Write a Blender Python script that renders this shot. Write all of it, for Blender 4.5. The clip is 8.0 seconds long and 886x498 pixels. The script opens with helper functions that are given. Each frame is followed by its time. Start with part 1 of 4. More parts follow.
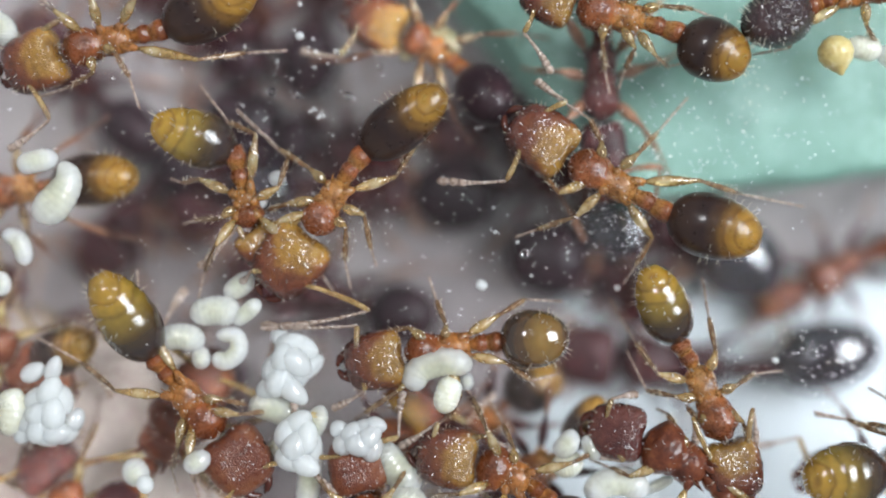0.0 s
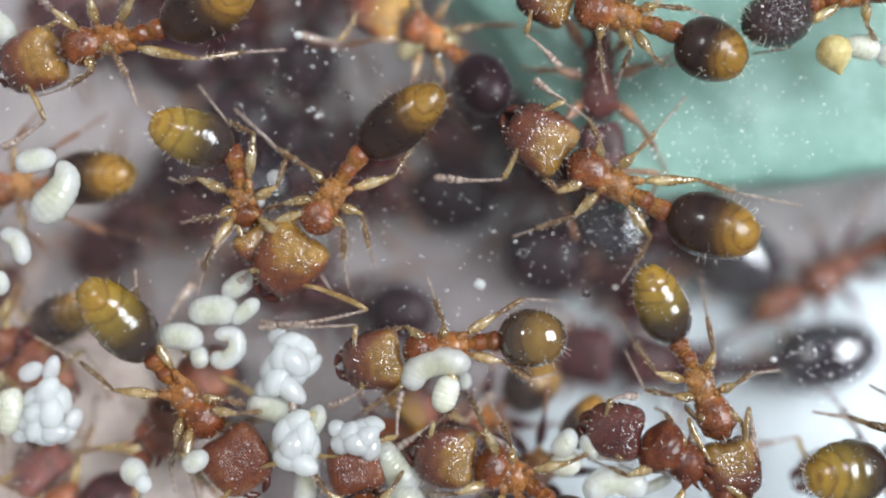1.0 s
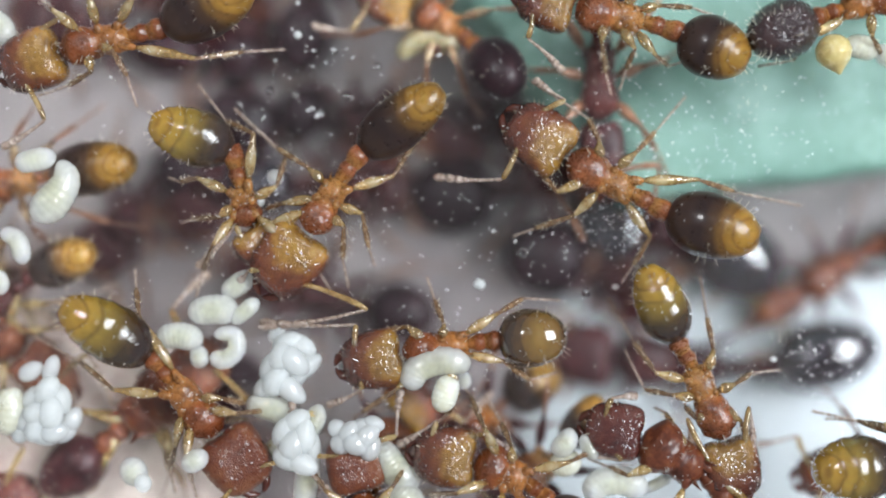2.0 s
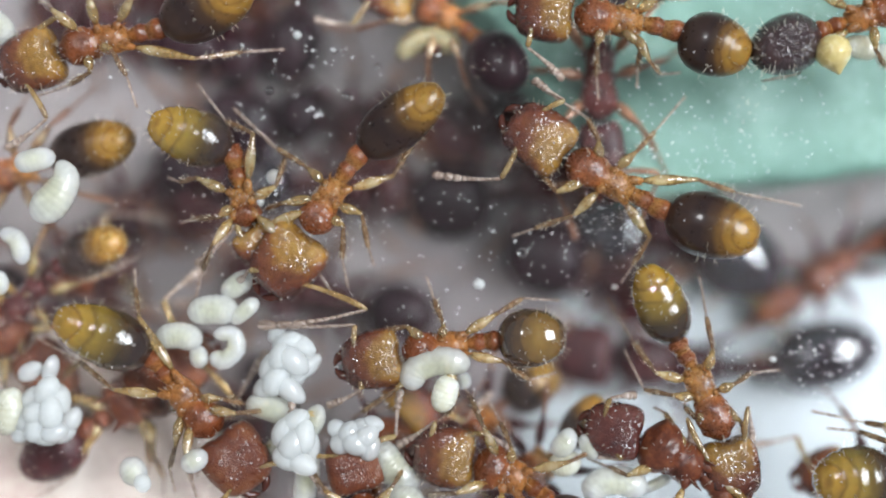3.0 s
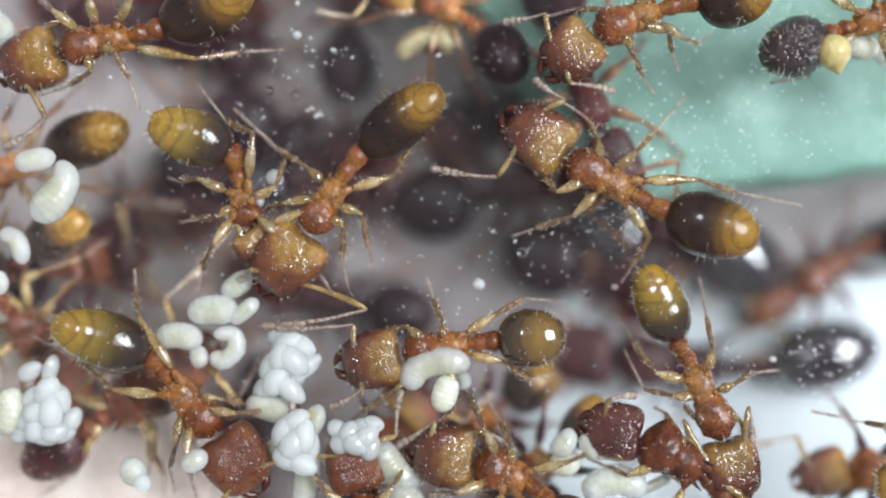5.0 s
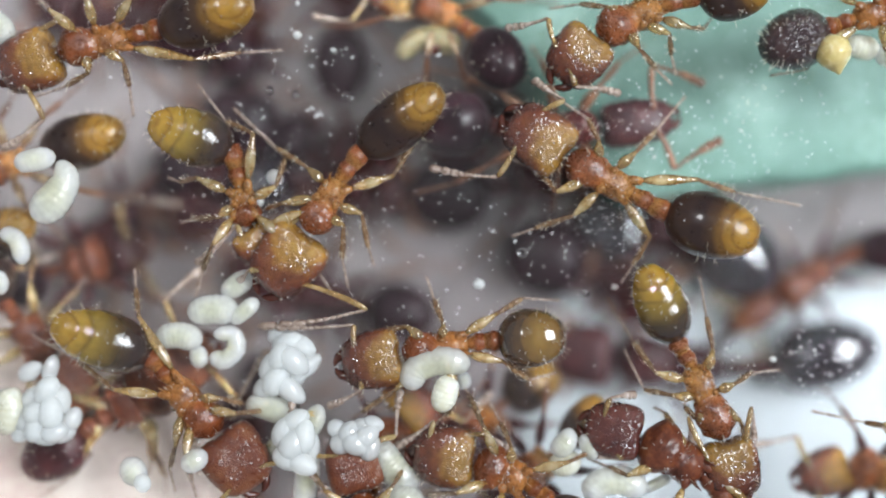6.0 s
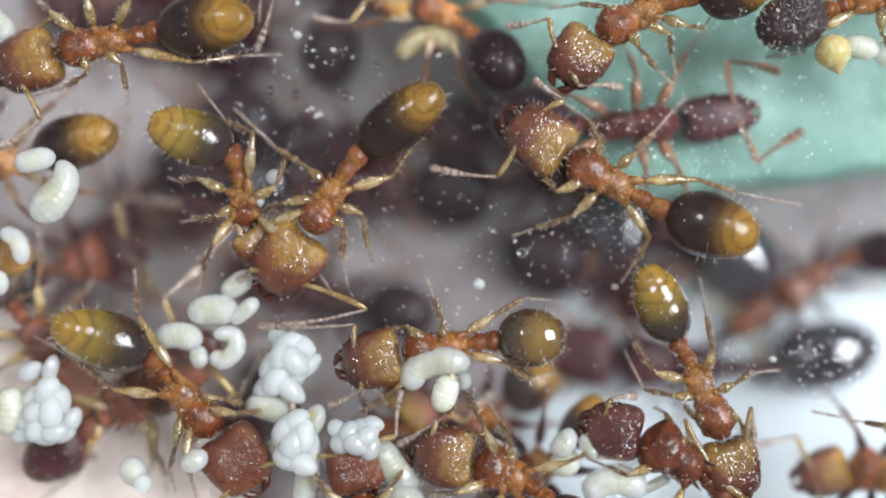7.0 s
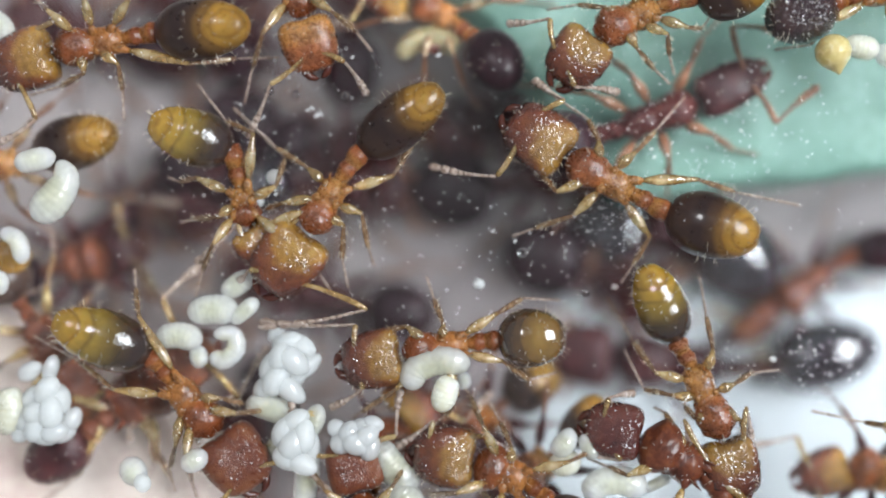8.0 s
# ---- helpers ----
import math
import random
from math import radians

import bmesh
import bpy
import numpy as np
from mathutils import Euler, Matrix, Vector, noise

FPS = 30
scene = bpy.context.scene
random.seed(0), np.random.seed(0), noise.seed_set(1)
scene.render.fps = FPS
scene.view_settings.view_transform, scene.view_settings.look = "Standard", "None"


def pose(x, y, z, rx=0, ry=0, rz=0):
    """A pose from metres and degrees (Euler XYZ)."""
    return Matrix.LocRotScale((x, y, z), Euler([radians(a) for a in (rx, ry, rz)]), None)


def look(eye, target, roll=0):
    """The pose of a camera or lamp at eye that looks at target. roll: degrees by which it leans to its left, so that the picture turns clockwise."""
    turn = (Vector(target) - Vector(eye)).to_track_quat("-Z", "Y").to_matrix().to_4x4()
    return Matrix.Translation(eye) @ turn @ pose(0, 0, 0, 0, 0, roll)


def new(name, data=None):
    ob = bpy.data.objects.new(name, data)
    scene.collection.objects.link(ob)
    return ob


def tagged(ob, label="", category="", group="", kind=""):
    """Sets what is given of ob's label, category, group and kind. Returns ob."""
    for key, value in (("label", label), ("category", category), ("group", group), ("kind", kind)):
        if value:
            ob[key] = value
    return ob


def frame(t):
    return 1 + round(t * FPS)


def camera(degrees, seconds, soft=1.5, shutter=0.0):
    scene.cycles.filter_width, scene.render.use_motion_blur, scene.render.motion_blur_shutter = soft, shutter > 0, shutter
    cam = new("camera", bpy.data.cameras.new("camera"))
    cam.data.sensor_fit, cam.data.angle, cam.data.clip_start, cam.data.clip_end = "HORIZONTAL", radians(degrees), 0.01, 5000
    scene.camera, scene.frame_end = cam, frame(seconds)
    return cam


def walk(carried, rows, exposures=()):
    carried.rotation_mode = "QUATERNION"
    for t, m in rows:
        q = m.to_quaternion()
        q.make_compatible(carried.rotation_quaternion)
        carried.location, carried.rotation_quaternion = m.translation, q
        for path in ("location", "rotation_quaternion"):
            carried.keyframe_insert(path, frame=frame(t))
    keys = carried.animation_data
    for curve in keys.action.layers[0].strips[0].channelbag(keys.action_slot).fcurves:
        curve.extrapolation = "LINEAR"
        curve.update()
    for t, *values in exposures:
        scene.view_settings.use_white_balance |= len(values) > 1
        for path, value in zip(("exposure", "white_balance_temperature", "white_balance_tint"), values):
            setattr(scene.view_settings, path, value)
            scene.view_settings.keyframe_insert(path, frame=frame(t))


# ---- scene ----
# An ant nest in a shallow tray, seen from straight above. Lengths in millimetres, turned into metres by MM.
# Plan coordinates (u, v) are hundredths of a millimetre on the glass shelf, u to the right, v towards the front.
MM = 0.001
EYE = 24.63          # height of the lens over the glass
REACH = 24.13        # from the lens to the layer in which the ants' bodies lie
FLOOR = -4.6         # the tray's floor, under the glass shelf
BLOCK = -1.2        # top of the green block


def spot(u, v, z):
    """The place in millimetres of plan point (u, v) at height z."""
    k = 0.01 * (EYE - z) / REACH
    return Vector(((u - 784) * k, (441 - v) * k, z))


cam = camera(36, 8.0, soft=2.1)
cam.data.dof.use_dof = True
cam.data.dof.focus_distance = (EYE - 0.7) * MM
cam.data.dof.aperture_fstop = 26



def over(x, y):
    return pose(x * MM, y * MM, EYE * MM)


walk(cam, [(0, over(-0.045, 0.018)), (0.5, over(-0.028, 0.008)), (1.0, over(-0.013, 0.006)), (1.5, over(-0.012, 0.001)),
           (3.0, over(0, 0)), (5.0, over(0, 0)), (8.0, over(0, -0.002))])

# ---- light ----
world = bpy.data.worlds.new("room")
scene.world = world
world.use_nodes = True
world.node_tree.nodes["Background"].inputs[0].default_value = (0.88, 0.95, 1.0, 1)
world.node_tree.nodes["Background"].inputs[1].default_value = 0.32


def area_lamp(name, at, target, w, h, watts, colour):
    data = bpy.data.lights.new(name, "AREA")
    data.shape, data.size, data.size_y, data.energy, data.color = "RECTANGLE", w * MM, h * MM, watts, colour
    ob = new(name, data)
    ob.matrix_world = look(Vector(at) * MM, Vector(target) * MM)
    return ob


area_lamp("window_light", (102, 28, 140), (0, 0, 0), 92, 70, 0.33, (0.885, 0.95, 1.0))
# unseen small lamp, added for fill and a second small highlight
area_lamp("ceiling_light", (-60, 68, 176), (0, 0, 0), 30, 20, 0.085, (0.95, 0.98, 1.0))
scene.view_settings.exposure = 0.16


# ---- materials ----
def material(name, colours, rough=0.4, scale=3000.0, fine=20000.0, bump=0.2, bump_mm=0.01, sss=0.0, sss_mm=0.15, coat=0.0,
             spec=0.5, stretch=(1, 1, 1), vary=0.15, transmission=0.0, rough_vary=0.1, wet=True):
    """Colour from two scales of noise between the given colours, shifted a little from thing to thing, with a fine relief."""
    mat = bpy.data.materials.new(name)
    mat.use_nodes = True
    n, link = mat.node_tree.nodes, mat.node_tree.links.new
    bsdf = n["Principled BSDF"]
    co = n.new("ShaderNodeTexCoord")
    mp = n.new("ShaderNodeMapping")
    mp.inputs["Scale"].default_value = stretch
    link(co.outputs["Object"], mp.inputs["Vector"])
    big, small = n.new("ShaderNodeTexNoise"), n.new("ShaderNodeTexNoise")
    for tex, sc, detail in ((big, scale, 3), (small, fine, 4)):
        tex.inputs["Scale"].default_value = sc
        tex.inputs["Detail"].default_value = detail
        link(mp.outputs["Vector"], tex.inputs["Vector"])
    mix = n.new("ShaderNodeMath")
    mix.operation = "MULTIPLY_ADD"
    mix.inputs[1].default_value = 0.35
    link(small.outputs["Fac"], mix.inputs[0])
    part_big = n.new("ShaderNodeMath")
    part_big.operation = "MULTIPLY"
    part_big.inputs[1].default_value = 0.65
    link(big.outputs["Fac"], part_big.inputs[0])
    link(part_big.outputs[0], mix.inputs[2])
    ramp = n.new("ShaderNodeValToRGB")
    el = ramp.color_ramp.elements
    steps = np.linspace(0.32, 0.68, len(colours))
    el[0].position, el[0].color = steps[0], (*colours[0], 1)
    el[1].position, el[1].color = steps[-1], (*colours[-1], 1)
    for s, c in list(zip(steps, colours))[1:-1]:
        e = el.new(s)
        e.color = (*c, 1)
    link(mix.outputs[0], ramp.inputs["Fac"])
    info = n.new("ShaderNodeObjectInfo")
    val = n.new("ShaderNodeMapRange")
    val.inputs["To Min"].default_value, val.inputs["To Max"].default_value = 1 - vary, 1 + vary
    link(info.outputs["Random"], val.inputs["Value"])
    hsv = n.new("ShaderNodeHueSaturation")
    link(val.outputs["Result"], hsv.inputs["Value"])
    link(ramp.outputs["Color"], hsv.inputs["Color"])
    link(hsv.outputs["Color"], bsdf.inputs["Base Color"])
    rr = n.new("ShaderNodeMapRange")
    rr.inputs["To Min"].default_value, rr.inputs["To Max"].default_value = max(0, rough - rough_vary), rough + rough_vary
    link(small.outputs["Fac"], rr.inputs["Value"])
    link(rr.outputs["Result"], bsdf.inputs["Roughness"])
    bsdf.inputs["Specular IOR Level"].default_value = spec
    bsdf.inputs["Coat Weight"].default_value = coat
    bsdf.inputs["Coat Roughness"].default_value = 0.07
    bsdf.inputs["Transmission Weight"].default_value = transmission
    if sss:
        bsdf.inputs["Subsurface Weight"].default_value = sss
        bsdf.inputs["Subsurface Radius"].default_value = (1.0, 0.97, 0.92) if sss > 0.5 else (1.0, 0.5, 0.25)
        bsdf.inputs["Subsurface Scale"].default_value = sss_mm * MM
    if bump:
        bm_node = n.new("ShaderNodeBump")
        bm_node.inputs["Strength"].default_value = bump
        bm_node.inputs["Distance"].default_value = bump_mm * MM
        link(small.outputs["Fac"], bm_node.inputs["Height"])
        link(bm_node.outputs["Normal"], bsdf.inputs["Normal"])
        if wet:
            link(bm_node.outputs["Normal"], bsdf.inputs["Coat Normal"])
    return mat


def rugose(name, colours, rough=0.16):
    """Head cuticle: a net of fine raised ridges."""
    mat = material(name, colours, rough, 1500, 9000, 0.0, coat=0.9, spec=0.3)
    n, link = mat.node_tree.nodes, mat.node_tree.links.new
    bsdf = n["Principled BSDF"]
    co, mp = n.new("ShaderNodeTexCoord"), n.new("ShaderNodeMapping")
    mp.inputs["Scale"].default_value = (0.6, 1, 1)
    link(co.outputs["Object"], mp.inputs["Vector"])
    cells = n.new("ShaderNodeTexVoronoi")
    cells.feature = "DISTANCE_TO_EDGE"
    cells.inputs["Scale"].default_value = 25000
    link(mp.outputs["Vector"], cells.inputs["Vector"])
    ridge = n.new("ShaderNodeMapRange")
    ridge.inputs["From Max"].default_value = 0.4
    link(cells.outputs["Distance"], ridge.inputs["Value"])
    bump = n.new("ShaderNodeBump")
    bump.invert = True
    bump.inputs["Strength"].default_value = 1.0
    bump.inputs["Distance"].default_value = 0.0095 * MM
    link(ridge.outputs["Result"], bump.inputs["Height"])
    link(bump.outputs["Normal"], bsdf.inputs["Normal"])
    link(bump.outputs["Normal"], bsdf.inputs["Coat Normal"])
    bsdf.inputs["Coat Roughness"].default_value = 0.15
    return mat


def graded(mat, stops, bow=0.0, blur=0.05):
    """Multiply a material's colour by one that runs along the part's length (bow: the bands curve with the distance from its middle line)."""
    n, link = mat.node_tree.nodes, mat.node_tree.links.new
    bsdf = n["Principled BSDF"]
    tint = bsdf.inputs["Base Color"].links[0].from_socket
    co = n.new("ShaderNodeTexCoord")
    sep = n.new("ShaderNodeSeparateXYZ")
    link(co.outputs["Generated"], sep.inputs[0])
    blot = n.new("ShaderNodeTexNoise")
    blot.inputs["Scale"].default_value = 2600
    link(co.outputs["Object"], blot.inputs["Vector"])

    def sums(operation, first, second, third=None):
        node = n.new("ShaderNodeMath")
        node.operation = operation
        for socket, value in zip(node.inputs, (first, second, third)):
            if isinstance(value, (int, float)):
                socket.default_value = value
            elif value is not None:
                link(value, socket)
        return node.outputs[0]

    side = sums("MULTIPLY_ADD", sep.outputs["Y"], 2.0, -1.0)
    curved = sums("MULTIPLY_ADD", sums("MULTIPLY", side, side), -bow, sep.outputs["X"])
    along = sums("MULTIPLY_ADD", blot.outputs["Fac"], blur, sums("SUBTRACT", curved, blur / 2))
    ramp = n.new("ShaderNodeValToRGB")
    el = ramp.color_ramp.elements
    el[0].position, el[0].color = stops[0][0], (*stops[0][1], 1)
    el[1].position, el[1].color = stops[-1][0], (*stops[-1][1], 1)
    for s, c in stops[1:-1]:
        e = el.new(s)
        e.color = (*c, 1)
    link(along, ramp.inputs["Fac"])
    mul = n.new("ShaderNodeMix")
    mul.data_type, mul.blend_type = "RGBA", "MULTIPLY"
    mul.inputs["Factor"].default_value = 1.0
    link(ramp.outputs["Color"], mul.inputs["A"])
    link(tint, mul.inputs["B"])
    link(mul.outputs["Result"], bsdf.inputs["Base Color"])
    return mat


def capped(name, stops, centre, rough=0.3, coat=0.5, clear=0.2, sss=0.2, sss_mm=0.2, squash=(1.0, 1.55, 2.2), bump_mm=0.012):
    """A skin whose colour changes with the distance from a spot, such as the amber cap of a gaster with its rings. stops: colours by that distance, in lengths of the part."""
    mat = material(name, [(0.72, 0.7, 0.7), (1.0, 1.0, 1.0), (1.25, 1.22, 1.1)], rough, 2300, 8000, 0.35, bump_mm, sss, sss_mm, coat=coat, transmission=clear)
    n, link = mat.node_tree.nodes, mat.node_tree.links.new
    bsdf = n["Principled BSDF"]
    tint = bsdf.inputs["Base Color"].links[0].from_socket
    co, mp, wob = n.new("ShaderNodeTexCoord"), n.new("ShaderNodeMapping"), n.new("ShaderNodeTexNoise")
    mp.vector_type = "TEXTURE"
    mp.inputs["Location"].default_value = centre
    mp.inputs["Scale"].default_value = squash
    link(co.outputs["Generated"], mp.inputs["Vector"])
    span = n.new("ShaderNodeVectorMath")
    span.operation = "LENGTH"
    link(mp.outputs["Vector"], span.inputs[0])
    wob.inputs["Scale"].default_value = 1900
    wob.inputs["Detail"].default_value = 3
    link(co.outputs["Object"], wob.inputs["Vector"])
    far = n.new("ShaderNodeMath")
    far.operation = "MULTIPLY_ADD"
    far.inputs[1].default_value = 0.12
    link(wob.outputs["Fac"], far.inputs[0])
    link(span.outputs["Value"], far.inputs[2])
    ramp = n.new("ShaderNodeValToRGB")
    el = ramp.color_ramp.elements
    el[0].position, el[0].color = stops[0][0] + 0.06, (*stops[0][1], 1)
    el[1].position, el[1].color = stops[-1][0] + 0.06, (*stops[-1][1], 1)
    for d, c in stops[1:-1]:
        e = el.new(d + 0.06)
        e.color = (*c, 1)
    link(far.outputs[0], ramp.inputs["Fac"])
    mul = n.new("ShaderNodeMix")
    mul.data_type, mul.blend_type = "RGBA", "MULTIPLY"
    mul.inputs["Factor"].default_value = 1.0
    link(ramp.outputs["Color"], mul.inputs["A"])
    link(tint, mul.inputs["B"])
    link(mul.outputs["Result"], bsdf.inputs["Base Color"])
    return mat


RED = graded(material("red_brown_cuticle", [(0.36, 0.3, 0.28), (0.92, 0.9, 0.86), (1.5, 1.46, 1.3)], 0.28, 3400, 15000, 0.7, 0.03, 0.15, 0.15, coat=0.75),
             [(0.0, (0.31, 0.13, 0.036)), (0.42, (0.27, 0.1, 0.028)), (0.56, (0.19, 0.055, 0.017)), (1.0, (0.15, 0.04, 0.014))], blur=0.2)
ORANGE = graded(material("orange_cuticle", [(0.36, 0.3, 0.28), (0.92, 0.9, 0.86), (1.45, 1.42, 1.25)], 0.28, 3400, 15000, 0.7, 0.03, 0.2, 0.15, coat=0.75, transmission=0.2),
                [(0.0, (0.4, 0.19, 0.056)), (0.4, (0.37, 0.155, 0.043)), (0.56, (0.27, 0.086, 0.028)), (1.0, (0.2, 0.056, 0.021))], blur=0.2)
MAROON = material("dark_red_cuticle", [(0.024, 0.004, 0.004), (0.05, 0.0095, 0.009), (0.085, 0.02, 0.015)], 0.3, 2600, 9000, 0.7, 0.04, coat=0.3)
# the red above, darkened: shade down in the tray put into the colour
SHADED_MAROON = material("shaded_red_cuticle", [(0.015, 0.003, 0.0045), (0.034, 0.007, 0.0085), (0.062, 0.015, 0.015)], 0.4, 2600, 9000, 0.5, 0.03, coat=0.15, spec=0.2)
HEAD_RED = graded(rugose("ridged_red_cuticle", [(0.4, 0.34, 0.32), (0.9, 0.88, 0.86), (1.4, 1.5, 1.55)]),
                  [(0.0, (0.18, 0.085, 0.018)), (0.22, (0.29, 0.15, 0.024)), (0.46, (0.27, 0.125, 0.021)), (0.66, (0.15, 0.044, 0.012)), (0.88, (0.11, 0.023, 0.008)), (1.0, (0.07, 0.014, 0.006))], -0.45, 0.5)
BROWN_RED = material("dark_red_brown_cuticle", [(0.05, 0.014, 0.009), (0.125, 0.034, 0.016), (0.21, 0.068, 0.026)], 0.32, 3000, 14000, 0.6, 0.025, 0.1, 0.12, coat=0.5, spec=0.2)
HEAD_BROWN = rugose("ridged_brown_cuticle", [(0.065, 0.017, 0.01), (0.135, 0.035, 0.016), (0.21, 0.068, 0.025)], 0.3)
HEAD_DARK = rugose("ridged_dark_cuticle", [(0.035, 0.009, 0.009), (0.09, 0.022, 0.017), (0.15, 0.042, 0.03)])
LEG = material("amber_leg_cuticle", [(0.24, 0.115, 0.035), (0.5, 0.31, 0.1), (0.8, 0.64, 0.36)], 0.07, 2600, 12000, 0.7, 0.02, 0.1, 0.15, coat=1.0, transmission=0.62)
SHIN = material("brown_amber_shin_cuticle", [(0.13, 0.055, 0.025), (0.32, 0.17, 0.075), (0.62, 0.46, 0.28)], 0.07, 2600, 12000, 0.7, 0.02, 0.1, 0.12, coat=1.0, transmission=0.55)
LEG_BROWN = material("brown_leg_cuticle", [(0.07, 0.024, 0.013), (0.15, 0.06, 0.03), (0.23, 0.11, 0.06)], 0.3, 2400, 13000, 0.4, 0.008)
FEELER = material("downy_antenna_cuticle", [(0.16, 0.095, 0.07), (0.33, 0.24, 0.19), (0.6, 0.5, 0.44)], 0.15, 4200, 17000, 1.0, 0.05, coat=1.0)
JAW = material("dark_jaw", [(0.04, 0.01, 0.008), (0.09, 0.022, 0.012)], 0.22, 3000, 16000, 0.2)
EYE_BLACK = material("black_eye", [(0.012, 0.008, 0.008), (0.03, 0.02, 0.018)], 0.2, 9000, 30000, 0.5, 0.01)
HAIR = material("pale_bristle", [(0.5, 0.44, 0.34), (0.7, 0.64, 0.52)], 0.35, 9000, 30000, 0.0)
BASE = (0.032, 0.0165, 0.0155)
AMBER = capped("amber_tipped_gaster_cuticle", [(0.0, (0.37, 0.2, 0.036)), (0.05, (0.34, 0.18, 0.032)), (0.075, (0.22, 0.105, 0.02)), (0.1, (0.36, 0.195, 0.035)), (0.15, (0.31, 0.16, 0.028)), (0.165, (0.19, 0.09, 0.018)), (0.19, (0.33, 0.175, 0.032)),
                                                (0.245, (0.25, 0.125, 0.024)), (0.26, (0.14, 0.066, 0.018)), (0.3, (0.16, 0.08, 0.021)), (0.36, (0.06, 0.03, 0.016)), (0.46, BASE), (0.7, (0.05, 0.026, 0.02)), (1.0, (0.03, 0.015, 0.013))], (0.84, 0.5, 0.66), coat=0.35)
GOLD = capped("olive_gold_gaster_cuticle", [(0.0, (0.43, 0.25, 0.035)), (0.07, (0.36, 0.19, 0.027)), (0.085, (0.25, 0.125, 0.018)), (0.11, (0.42, 0.24, 0.033)), (0.18, (0.36, 0.2, 0.027)), (0.195, (0.24, 0.125, 0.018)), (0.22, (0.4, 0.24, 0.035)),
                                             (0.3, (0.33, 0.2, 0.03)), (0.32, (0.2, 0.12, 0.021)), (0.36, (0.27, 0.175, 0.03)), (0.48, (0.16, 0.1, 0.022)), (0.58, (0.07, 0.04, 0.015)), (0.72, BASE), (1.0, (0.045, 0.024, 0.017))], (0.88, 0.5, 0.62), 0.17, 1.0, bump_mm=0.045)
BROWN = capped("glossy_brown_gaster_cuticle", [(0.0, (0.3, 0.17, 0.034)), (0.28, (0.17, 0.09, 0.024)), (0.3, (0.09, 0.045, 0.017)),
                                                (0.36, (0.09, 0.047, 0.02)), (0.5, (0.045, 0.023, 0.016)), (1.0, (0.032, 0.016, 0.013))], (0.66, 0.5, 0.75), 0.2, 1.0)
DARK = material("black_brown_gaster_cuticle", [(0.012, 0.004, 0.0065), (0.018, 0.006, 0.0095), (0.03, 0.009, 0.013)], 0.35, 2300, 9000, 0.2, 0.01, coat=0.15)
BLACK = material("glossy_blue_black_gaster_cuticle", [(0.01, 0.006, 0.011), (0.016, 0.009, 0.016), (0.026, 0.014, 0.02)], 0.12, 2300, 9000, 0.1, 0.006, coat=1.0)
SHAGGY = rugose("pitted_black_gaster_cuticle", [(0.014, 0.007, 0.009), (0.024, 0.01, 0.012), (0.038, 0.016, 0.016)])
LARVA = capped("milky_larva_skin", [(0.0, (0.7, 0.7, 0.5)), (0.16, (0.76, 0.77, 0.6)), (0.3, (0.87, 0.88, 0.78)), (0.42, (0.95, 0.96, 0.9)), (1.0, (0.96, 0.97, 0.93))], (0.5, 0.5, 0.75), 0.16, 1.0, 0.3, 1.0, 0.45, (1.2, 1.2, 1.8))
CREAM = material("cream_larva_skin", [(0.74, 0.7, 0.5), (0.86, 0.84, 0.68), (0.93, 0.92, 0.82)], 0.25, 1500, 9000, 0.1, 0.008, 0.9, 0.5, coat=0.6, transmission=0.15)
PUPA = material("yellowish_pupa_skin", [(0.5, 0.36, 0.13), (0.7, 0.57, 0.26), (0.84, 0.77, 0.5)], 0.25, 2600, 9000, 0.2, 0.012, 0.8, 0.35, coat=0.6, transmission=0.1)
EGG = material("white_egg_shell", [(0.87, 0.9, 0.9), (0.93, 0.95, 0.945)], 0.28, 2500, 12000, 0.05, 0.006, 0.9, 0.5, coat=0.4, spec=0.3, vary=0.01)
CLEAR_EGG = material("glassy_egg_shell", [(0.93, 0.96, 0.97), (0.98, 0.99, 0.99)], 0.14, 2500, 12000, 0.05, 0.006, 0.7, 0.4, coat=0.8, vary=0.01, transmission=0.35)
GUT = material("brown_gut_patch", [(0.36, 0.27, 0.12), (0.5, 0.42, 0.24), (0.62, 0.56, 0.38)], 0.3, 3000, 16000, 0.1, sss=0.4)
for mat, ior in ((EGG, 1.6), (CLEAR_EGG, 1.8), (LARVA, 1.7), (HEAD_RED, 1.7), (LEG, 1.7), (SHIN, 1.7), (FEELER, 1.8), (GOLD, 1.65), (BROWN, 1.75)):
    mat.node_tree.nodes["Principled BSDF"].inputs["Coat IOR"].default_value = ior
for mat in (AMBER, GOLD, BROWN, DARK, MAROON, RED, ORANGE):
    mat.node_tree.nodes["Principled BSDF"].inputs["Specular IOR Level"].default_value = 0.2


def shining_through(mat, share):
    """Let a share of the light pass through the skin, scattered."""
    n, link = mat.node_tree.nodes, mat.node_tree.links.new
    bsdf, out = n["Principled BSDF"], n["Material Output"]
    thin, mix = n.new("ShaderNodeBsdfTranslucent"), n.new("ShaderNodeMixShader")
    thin.inputs["Color"].default_value = (0.97, 0.98, 0.97, 1)
    mix.inputs[0].default_value = share
    link(bsdf.outputs[0], mix.inputs[1])
    link(thin.outputs[0], mix.inputs[2])
    link(mix.outputs[0], out.inputs["Surface"])


